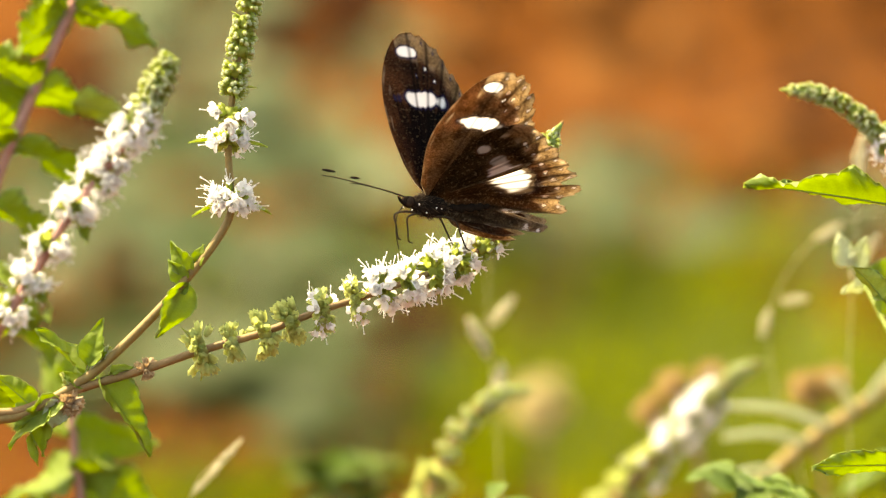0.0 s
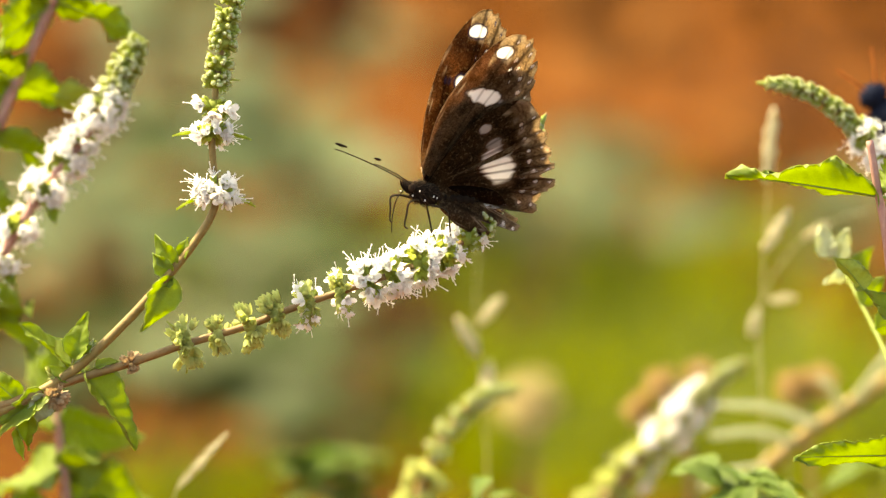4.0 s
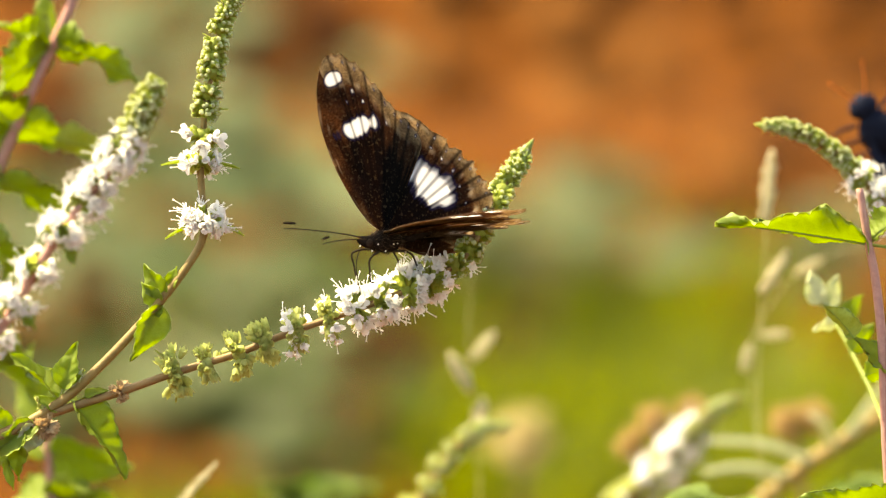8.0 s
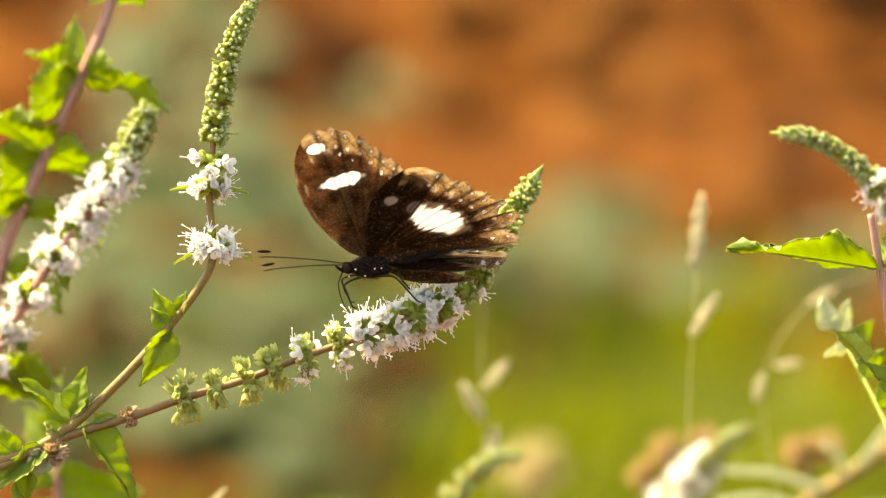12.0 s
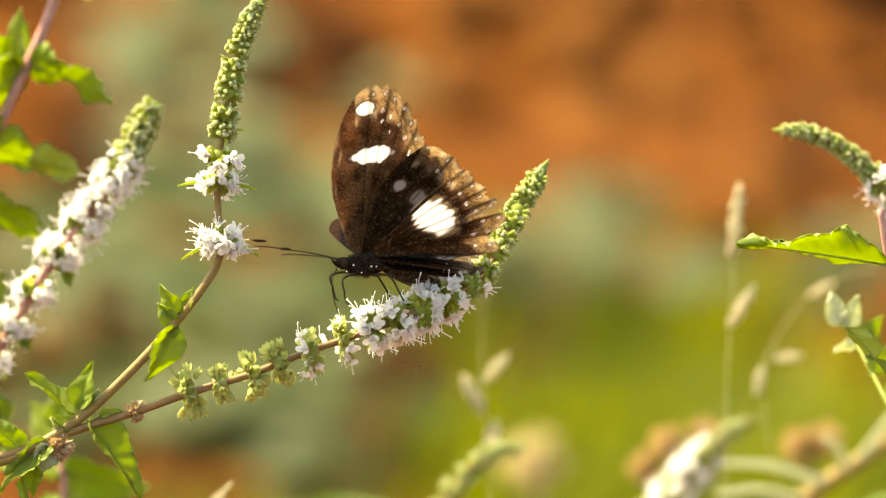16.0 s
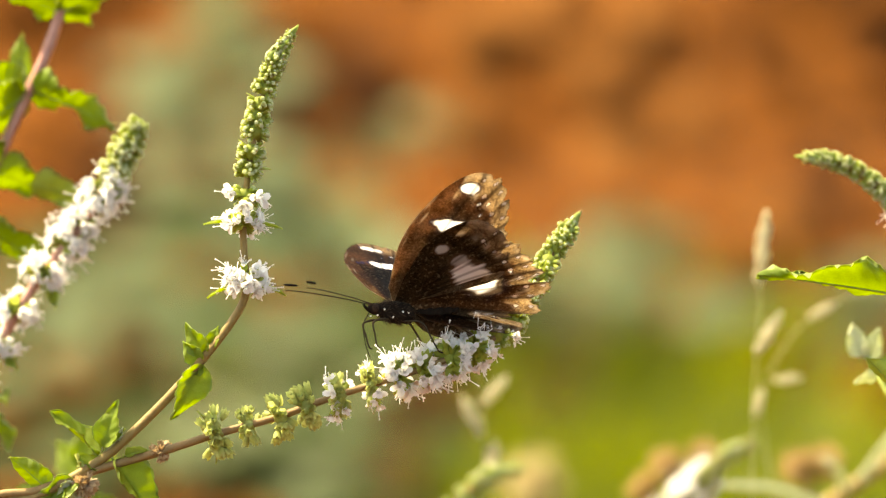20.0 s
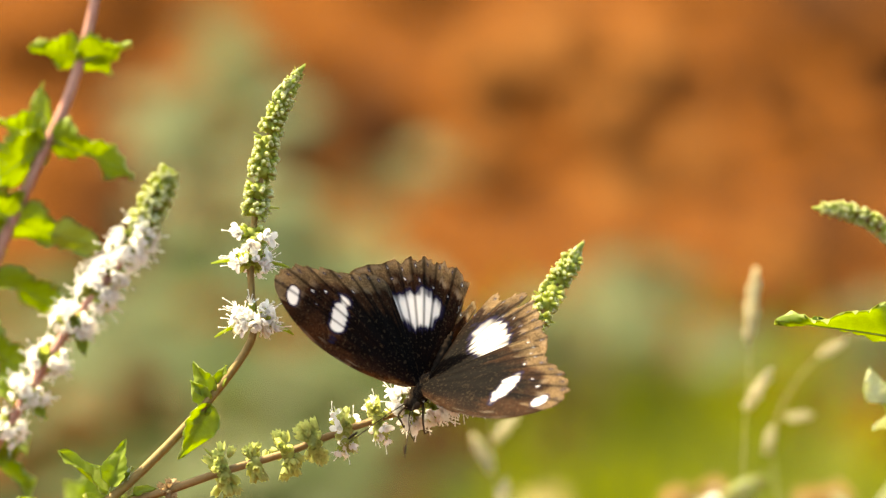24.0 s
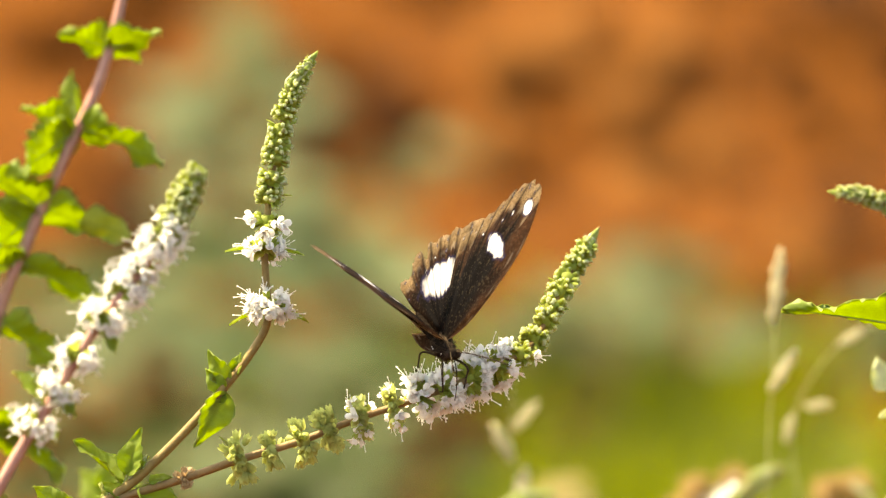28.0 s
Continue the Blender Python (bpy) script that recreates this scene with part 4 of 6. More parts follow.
    # worn pale chevrons inside the margin
    teeth = np.clip(np.cos(ang * (46 if which == "fore" else 40)) * 1.6 + 0.5 * wob, 0, 1)
    chev = (np.clip(1.3 - np.abs(r - 0.82 - 0.02 * teeth) * 36, 0, 1) * teeth + np.clip(1.2 - np.abs(r - 0.975) * 50, 0, 1) * (0.5 + 0.5 * teeth)) * (margin > 0.1) * np.clip(0.75 + 1.2 * wob, 0, 1)
    top_white = white
    if which == "hind":
        top_white = np.maximum(white, patch(126, 86, 60, 38, -0.45))
    under_white = np.maximum(white, 0.4 * rip)
    if which == "hind":
        # the white patch's shaded end: forewing shade put in as weaker white
        under_white = np.maximum(under_white, 0.60 * patch(40, 142, 16, 13, 0.3))
        under_white = np.maximum(under_white, 0.52 * patch(84, 116, 26, 20, -0.6))
    for k in range(10):
        v = ring[int((m0 + (m1 - m0) * (k + 0.5) / 10) * (n - 1))]
        for f, g in ((0.85, 4.6), (0.955, 3.6)):
            under_white = np.maximum(under_white, patch(v.x * f, v.y * f, g, g, 0, 0.8))
        top_white = np.maximum(top_white, patch(v.x * 0.955, v.y * 0.955, 3, 3, 0, 0.45))
    puff = 7 * np.sin(np.pi * np.clip(r, 0, 1) * 0.9) * np.sin(np.pi * s) + 1.2 * np.cos(np.pi * (ang - spokes[0]) / 0.15) * r
    if which == "hind":
        # the inner margin folds down outside the abdomen
        fold = np.clip((18 - q) / 44, 0, 1)
        puff = puff - (28 if side > 0 else 12) * fold * fold * (3 - 2 * fold) * np.clip((p - 8) / 50, 0, 1)
    lift = 2.2 if which == "fore" else -1.0
    gap = 0.9
    V, F, I, cols = [], [], [], []
    for layer in (0, 1):
        z = puff + lift + (gap if layer == 0 else -gap) * np.clip((1.02 - r) * 12, 0.25, 1)
        for a, b, c in zip(p, q, z):
            V.append((-a * UNIT, side * b * UNIT, c * UNIT))
        w = top_white if layer == 0 else under_white
        worn = 0.40 * np.clip((r - (0.60 if which == "fore" else 0.66) + 0.22 * streak + 0.12 * wob) * 5, 0, 1)
        if which == "fore":
            worn = np.maximum(worn, (0.40 + 0.3 * wob) * np.clip((s - 0.74) * 9, 0, 1) * np.clip((r - 0.25) * 4, 0, 1))
        m = np.maximum(margin, worn) if layer == 0 else np.clip(margin * 0.9 + (0.42 if which == "fore" else 0.05) * (1 + 1.3 * wob), 0, 1)
        cols.append(np.stack([w, np.clip(m, 0, 1), vein * (1 - 0.2 * np.clip(w, 0, 1)) * (0.7 if layer == 0 else 0.42 if which == "fore" else 0.66), np.clip(chev * ((0.22 if layer == 0 else 0.5) if which == "fore" else (0.3 if layer == 0 else 0.75)), 0, 1)], 1))
    cnt, row = len(P), nr + 1
    for k in range(n - 1):
        for j in range(nr):
            a = k * row + j
            f = (a, a + 1, a + row + 1, a + row) if j else (a, a + 1, a + row + 1)
            up_f = f if side < 0 else f[::-1]
            F += [up_f, tuple(cnt + i for i in up_f[::-1])]
            I += [0, 1]
        a, b = k * row + nr, (k + 1) * row + nr
        F.append((a, b, cnt + b, cnt + a))
        I.append(1)
    me = mesh_of(which + "wing", V, F, [M_WING_TOP, M_WING_UNDER], I)
    at = me.color_attributes.new("scales", "FLOAT_COLOR", "POINT")
    at.data.foreach_set("color", np.concatenate(cols).astype(np.float32).ravel())
    return me


def limb(points, r0, r1, mat, name, steps=6, sides=6):
    v, f = tube(curve([Vector(q) * UNIT for q in points], steps), lambda q: (r0 + (r1 - r0) * q) * UNIT, sides)
    return mesh_of(name, v, f, [mat])


butterfly = thing("butterfly", perch(677, 421, 0, 0, 180), "worn dark brown butterfly with white wing patches, feeding on mint flowers", "butterfly")
body = Soup()
body.add(*blob((21, 18, 38), 12, 18, 0.16, 3), 0, pose(0, 0, 0, 0, 90) @ Matrix.Translation((0, 0, 0)))
thorax = part("thorax", mesh_of("thorax", [Vector(v) * UNIT + Vector((-8, 0, -12)) * UNIT for v in body.v], body.f, [M_CHITIN]), butterfly, "furry black thorax")
fur = Soup()
frnd = random.Random(12)
for k in range(420):
    v = Vector((frnd.gauss(0, 1), frnd.gauss(0, 1), frnd.gauss(0, 1))).normalized()
    foot = Vector((v.x * 37 - 8, v.y * 17, v.z * 20 - 12))
    lie = (v + Vector((-0.9, 0, frnd.uniform(-0.3, 0.3)))).normalized() * frnd.uniform(6, 13)
    across = lie.cross(Vector((frnd.uniform(-1, 1), frnd.uniform(-1, 1), frnd.uniform(-1, 1)))).normalized() * 0.7
    third = lie.cross(across).normalized() * 0.7
    n = fur.add([q * UNIT for q in (foot + across, foot - across, foot + third, foot + lie)], [(0, 1, 3), (1, 2, 3), (2, 0, 3)], 0)
part("fur", fur.mesh("fur", [M_FUR]), thorax, "short grey-brown fur")
abdomen_pts = [Vector(q) * UNIT for q in ((-35, 0, -10), (-58, 0, -7), (-84, 0, -2), (-108, 0, 4), (-128, 0, 9), (-142, 0, 13))]
part("abdomen", mesh_of("abdomen", *tube(curve(abdomen_pts, 8), lambda q: UNIT * (9.5 * math.sin(math.pi * (0.22 + 0.74 * q)) ** 0.8 + 1.2 * math.cos(q * 44)), 12), [M_CHITIN]), butterfly)
head_v, head_f = blob((11, 12, 11), 8, 12, 0.08, 4)
head = part("head", mesh_of("head", [(v + Vector((34, 0, -12))) * UNIT for v in head_v], head_f, [M_CHITIN]), butterfly)
for sd in (1, -1):
    ev, ef = blob((7, 5.5, 8), 8, 12)
    part("eye", mesh_of("eye", [(v + Vector((37, sd * 10, -11))) * UNIT for v in ev], ef, [M_EYE]), head, "glossy brown eye")
    part("palp", limb([(40, sd * 4, -18), (50, sd * 4, -13), (57, sd * 3, -6)], 3, 1.0, M_CHITIN, "palp"), head)
    ant = limb([(42, sd * 6, -5), (84, sd * 20, 0), (130, sd * 34, 3), (160, sd * 44, 4), (172, sd * 48, 4), (186, sd * 53, 3)], 1.15, 0.95, M_LEG, "antenna")
    a_ob = part("antenna", ant, head)
    cv, cf = blob((2.6, 2.6, 13), 6, 7)
    tipm = Matrix.Translation(Vector((178, sd * 50, 13.5)) * UNIT) @ along((14, sd * 5, -0.5)) @ Matrix.Scale(UNIT, 4)
    part("club", mesh_of("club", [tipm @ v for v in cv], cf, [M_CHITIN]), a_ob)
part("proboscis", limb([(44, 0, -20), (52, 0, -42), (46, 0, -72), (34, 0, -98)], 1.2, 0.8, M_LEG, "proboscis"), head)
for k, (x, y) in enumerate(((22, 15), (6, 19), (-12, 18), (34, 15), (-24, 15))):
    for sd in (1, -1):
        zz = -16 - (8 if k % 2 else -4)
        dv, df = blob((1.7, 1.2, 1.7), 4, 6)
        part("white_dot", mesh_of("white_dot", [(v + Vector((x, sd * (y + 1.5), zz))) * UNIT for v in dv], df, [M_DOT]), thorax if x < 30 else head)
for sd in (1, -1):
    for knee, foot, hip in (((44, 24, -40), (30, 20, -78), (12, 10, -28)), ((-50, 30, -30), (-84, 26, -72), (-18, 10, -28))):
        pts = [hip, (hip[0] * 0.4 + knee[0] * 0.6, hip[1] * 0.4 + knee[1] * 0.6, hip[2] * 0.4 + knee[2] * 0.6 + 4), knee, ((knee[0] + foot[0]) / 2, (knee[1] + foot[1]) / 2, (knee[2] + foot[2]) / 2), foot, (foot[0] - 8, foot[1] + 3, foot[2] - 3)]
        part("leg", limb([(a, sd * b, c) for a, b, c in pts], 2.4, 1.2, M_LEG, "leg", 4), butterfly)
left_fore = part("forewing", wing_mesh("fore", 1, [(0.30, 0.05, 0.03)], 21), butterfly, "dark forewing with two white bars")
left_hind = part("hindwing", wing_mesh("hind", 1, [(0.235, 0.34, 0.030), (0.325, 0.30, 0.026), (0.42, 0.12, 0.03), (0.53, 0.10, 0.02)], 22), butterfly, "ragged hindwing with a round white patch")
right_fore = part("forewing", wing_mesh("fore", -1, [(0.45, 0.03, 0.02)], 23), butterfly, "dark forewing with two white bars")
right_hind = part("hindwing", wing_mesh("hind", -1, [(0.25, 0.26, 0.030), (0.335, 0.20, 0.022), (0.50, 0.04, 0.02)], 24), butterfly, "worn hindwing with a round white patch")

# ---- the dark insect that visits the nodding spike ----
wasp = thing("carpenter_bee", perch(1545, 250, 0, 0, 120, 0.06), "blue-black bee with orange feelers on the nodding spike", "bee")
for nm, c, r3, mt in (("thorax", (0, 0, 0), (46, 40, 38), M_BLUEBLACK), ("head", (58, 0, -4), (24, 30, 26), M_BLUEBLACK), ("abdomen", (-86, 0, -8), (62, 42, 38), M_BLUEBLACK)):
    bv, bf_ = blob((r3[0], r3[1], r3[2]), 9, 14, 0.05, 6)
    part(nm, mesh_of(nm, [(v + Vector(c)) * UNIT for v in bv], bf_, [mt]), wasp)
for sd in (1, -1):
    part("feeler", limb([(74, sd * 10, 8), (100, sd * 22, 22), (140, sd * 40, 26)], 1.8, 1.2, M_ORANGE, "feeler"), wasp, "orange feeler")
    wv = [Vector((10, sd * 26, 26)), Vector((-40, sd * 60, 44)), Vector((-120, sd * 96, 46)), Vector((-160, sd * 92, 42)), Vector((-150, sd * 60, 38)), Vector((-70, sd * 30, 34))]
    vv = [v * UNIT for v in wv] + [(v + Vector((0, 0, -2))) * UNIT for v in wv]
    ff = [tuple(range(6)), tuple(range(11, 5, -1))] + [(k, k + 6, (k + 1) % 6 + 6, (k + 1) % 6) for k in range(6)]
    part("wing", mesh_of("wing", vv, ff, [M_BLUEBLACK], None, False), wasp, "dark smoky wing")
    for x in (30, 0, -30):
        part("leg", limb([(x, sd * 26, -24), (x + 8, sd * 56, -30), (x, sd * 66, -70)], 4, 2, M_BLUEBLACK, "leg"), wasp)


# ---- ground and the growth behind ----
def ground_mesh():
    xs = np.concatenate([[-400, -120, -40, -14, -6], np.linspace(-2, 2, 101), [6, 14, 40, 120, 400]])
    ys = np.concatenate([[-400, -120, -40, -12, -5], np.concatenate([np.linspace(-2.5, 3.5, 41), np.linspace(3.6, 8.5, 140)]), [14, 24, 50, 120, 300, 900]])
    V = []
    for y in ys:
        for x in xs:
            near = max(0.0, 1 - max(0, abs(x) - 2.5) / 4) * max(0.0, 1 - max(0, abs(y - 3.5) - 5) / 4)
            z = 0.030 * noise.noise((x * 1.4, y * 1.4, 0)) + 0.030 * noise.noise((x * 3.2 + y * 1.2, y * 4.2, 4)) + 0.012 * noise.noise((x * 9, y * 9, 2))
            V.append((x, y, z * near - 0.004))
    nx = len(xs)
    F = [(j * nx + i, j * nx + i + 1, (j + 1) * nx + i + 1, (j + 1) * nx + i) for j in range(len(ys) - 1) for i in range(nx - 1)]
    return mesh_of("ground", V, F, [M_SOIL])


ground = tagged(new("ground", ground_mesh()), "bare red-brown earth with clods", "ground", "", "structure")

def spot(x, y):
    """Where the sight line through a plan point meets the soil."""
    way = plan(x, y) - EYE
    k = -EYE.z / way.z
    return EYE + way * k


rnd = random.Random(91)
CLODS = []
for k in range(6):
    cs = Soup()
    cs.add(*blob((1.0, 0.85, 0.38), 8, 12, 0.3, k), 0)
    CLODS.append(cs.mesh("clod", [M_SOIL]))
for k in range(150):
    g = rnd.choice((0.012, 0.018, 0.03, 0.045)) * rnd.uniform(0.7, 1.3)
    clod = tagged(new("clod", rnd.choice(CLODS)), "loose clod of red earth", "clod", "clods of earth")
    clod.matrix_basis = Matrix.Translation((rnd.uniform(-0.6, 0.6), rnd.uniform(4.0, 6.9), g * 0.2)) @ pose(0, 0, 0, 0, 0, rnd.uniform(0, 360)) @ Matrix.Scale(g, 4)


# Dark flat clods, added to darken chosen spots of the ground.
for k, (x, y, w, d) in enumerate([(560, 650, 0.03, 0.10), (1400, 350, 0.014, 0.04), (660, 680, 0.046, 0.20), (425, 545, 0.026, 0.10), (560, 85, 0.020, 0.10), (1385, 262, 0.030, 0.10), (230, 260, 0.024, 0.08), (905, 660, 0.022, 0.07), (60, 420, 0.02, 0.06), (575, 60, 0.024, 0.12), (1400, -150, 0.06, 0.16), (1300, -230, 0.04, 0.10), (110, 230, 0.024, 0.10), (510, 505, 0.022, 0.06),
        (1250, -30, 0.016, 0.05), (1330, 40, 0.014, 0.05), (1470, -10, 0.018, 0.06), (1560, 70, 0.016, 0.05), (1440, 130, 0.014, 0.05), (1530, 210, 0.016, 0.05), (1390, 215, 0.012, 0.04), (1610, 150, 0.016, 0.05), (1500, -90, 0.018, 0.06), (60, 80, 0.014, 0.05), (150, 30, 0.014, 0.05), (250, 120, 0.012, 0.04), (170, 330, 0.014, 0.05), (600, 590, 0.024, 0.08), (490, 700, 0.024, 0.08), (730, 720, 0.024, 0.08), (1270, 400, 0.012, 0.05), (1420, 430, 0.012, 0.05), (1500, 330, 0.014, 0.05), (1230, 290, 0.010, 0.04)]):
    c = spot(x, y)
    dark = tagged(new("clod", CLODS[k % 6].copy()), "flat clod of dark brown earth", "clod", "clods of earth")
    dark.data.materials[0] = M_DARK_EARTH
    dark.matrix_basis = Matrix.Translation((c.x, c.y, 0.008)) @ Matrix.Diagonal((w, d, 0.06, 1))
# Paler flat clods, added to lighten chosen spots of the ground.
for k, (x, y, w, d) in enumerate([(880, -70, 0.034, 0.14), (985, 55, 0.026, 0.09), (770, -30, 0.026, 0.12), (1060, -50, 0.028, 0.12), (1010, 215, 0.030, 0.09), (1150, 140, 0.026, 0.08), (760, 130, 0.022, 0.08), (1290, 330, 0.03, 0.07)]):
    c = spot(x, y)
    pale_clod = tagged(new("clod", CLODS[k % 6].copy()), "flat clod of pale orange earth", "clod", "clods of earth")
    pale_clod.data.materials[0] = M_PALE_EARTH
    pale_clod.matrix_basis = Matrix.Translation((c.x, c.y, 0.008)) @ Matrix.Diagonal((w, d, 0.06, 1))
# Pale stones added to blur into soft discs, in place of glints.
for k in range(24):
    g = rnd.uniform(0.004, 0.008)
    stone = tagged(new("pebble", CLODS[k % 6].copy()), "small pale pebble standing in for a glint on the red earth", "pebble", "pebbles")
    stone.data.materials[0] = M_GLINT_PEBBLE
    stone.matrix_basis = Matrix.Translation((rnd.uniform(-0.35, 0.35), rnd.uniform(5.2, 6.7), g * 0.4 + 0.01)) @ pose(0, 0, 0, 0, 0, rnd.uniform(0, 360)) @ Matrix.Scale(g, 4)


def grass_field(name, spots, label, seed):
    rnd = random.Random(seed)
    s = Soup()
    for cx, cy, sx, sy, count, tall in spots:
        for k in range(count):
            x, y = rnd.gauss(cx, sx), rnd.gauss(cy, sy)
            h, a = tall * rnd.uniform(0.5, 1.2), rnd.uniform(0, 6.28)
            w = rnd.uniform(0.002, 0.0045)
            lean = Vector((math.cos(a), math.sin(a), 0)) * h * rnd.uniform(0.1, 0.7)
            side = Vector((-math.sin(a), math.cos(a), 0)) * w
            b0 = Vector((x, y, -0.01))
            b1, b2 = b0 + lean * 0.35 + Vector((0, 0, h * 0.6)), b0 + lean + Vector((0, 0, h * 0.95))
            s.add([b0 - side, b0 + side, b1 + side * 0.8, b1 - side * 0.8, b2], [(0, 1, 2, 3), (3, 2, 4)], 0)
    return tagged(new(name, s.mesh(name, [M_GRASS])), label, "grass", "", "stuff")


g1, g2 = spot(1150, 720), spot(1350, 760)
grass_field("grass", [(g1.x, g1.y - 0.15, 0.07, 0.10, 1150, 0.055), (g2.x, g2.y - 0.1, 0.08, 0.12, 850, 0.055), (spot(330, 860).x, spot(330, 860).y - 0.1, 0.04, 0.04, 120, 0.04),
                      (spot(1050, 560).x, spot(1050, 560).y, 0.10, 0.12, 600, 0.045), (spot(960, 600).x, spot(960, 600).y, 0.05, 0.12, 420, 0.05)], "bright yellow-green grass on the red earth", 17)


def broad_weed(x, y, count, size, seed, high=0.10, skin=None, label="grey-green broad-leaved weed on red earth"):
    """A broad-leaved weed standing on the soil behind."""
    p = spot(x, y)
    rnd = random.Random(seed)
    ob = thing("broad_leaf_weed", Matrix.Translation((p.x, p.y, 0)), label, "plant", "weeds")
    me = leaf_mesh(size, size * 0.62, 0.15, 0.3, 8, 0.03, seed, 0.05, [skin or M_WEED, skin or M_WEED])
    for k in range(count):
        az, r = rnd.uniform(0, 6.28), size * rnd.uniform(0.0, 0.5)
        z = high * rnd.uniform(0.3, 1.0)
        c = Vector((math.cos(az) * r, math.sin(az) * r * 0.7, z))
        dirn = Vector((math.cos(az), math.sin(az), rnd.uniform(-0.1, 0.5)))
        part("leaf", me, ob, "", lay(c, dirn, (rnd.uniform(-0.4, 0.4), -0.7, 1), rnd.uniform(0.7, 1.1)))
        part("stalk", mesh_of("stalk", *tube(curve([Vector((0, 0, -0.01)), c * 0.5 + Vector((0, 0, 0.01)), c + dirn * size * 0.05], 4), lambda q: 0.0022, 6), [M_STEM_GREEN]), ob)
    return ob


for k, (x, y, n, size) in enumerate([(325, 170, 9, 0.06), (335, 300, 8, 0.06), (530, 400, 9, 0.075), (610, 310, 2, 0.05), (1010, 560, 4, 0.05), (1080, 560, 4, 0.06),
                                     (960, 640, 6, 0.05), (150, 680, 7, 0.05), (1500, 600, 8, 0.055), (350, 110, 8, 0.06), (460, 590, 6, 0.07), (560, 590, 4, 0.07)]):
    broad_weed(x, y, n, size, 200 + k)
for k, (x, y, n, size) in enumerate([(520, 690, 10, 0.055), (190, 500, 10, 0.07), (60, 540, 9, 0.07), (390, 640, 7, 0.05), (250, 730, 10, 0.055), (310, 850, 12, 0.055), (470, 830, 12, 0.055), (850, 560, 10, 0.06), (150, 860, 10, 0.055), (40, 760, 10, 0.055), (620, 900, 8, 0.05)]):
    broad_weed(x, y, n, size, 300 + k, 0.07, M_LOWLEAF, "low dark green weed on red earth")


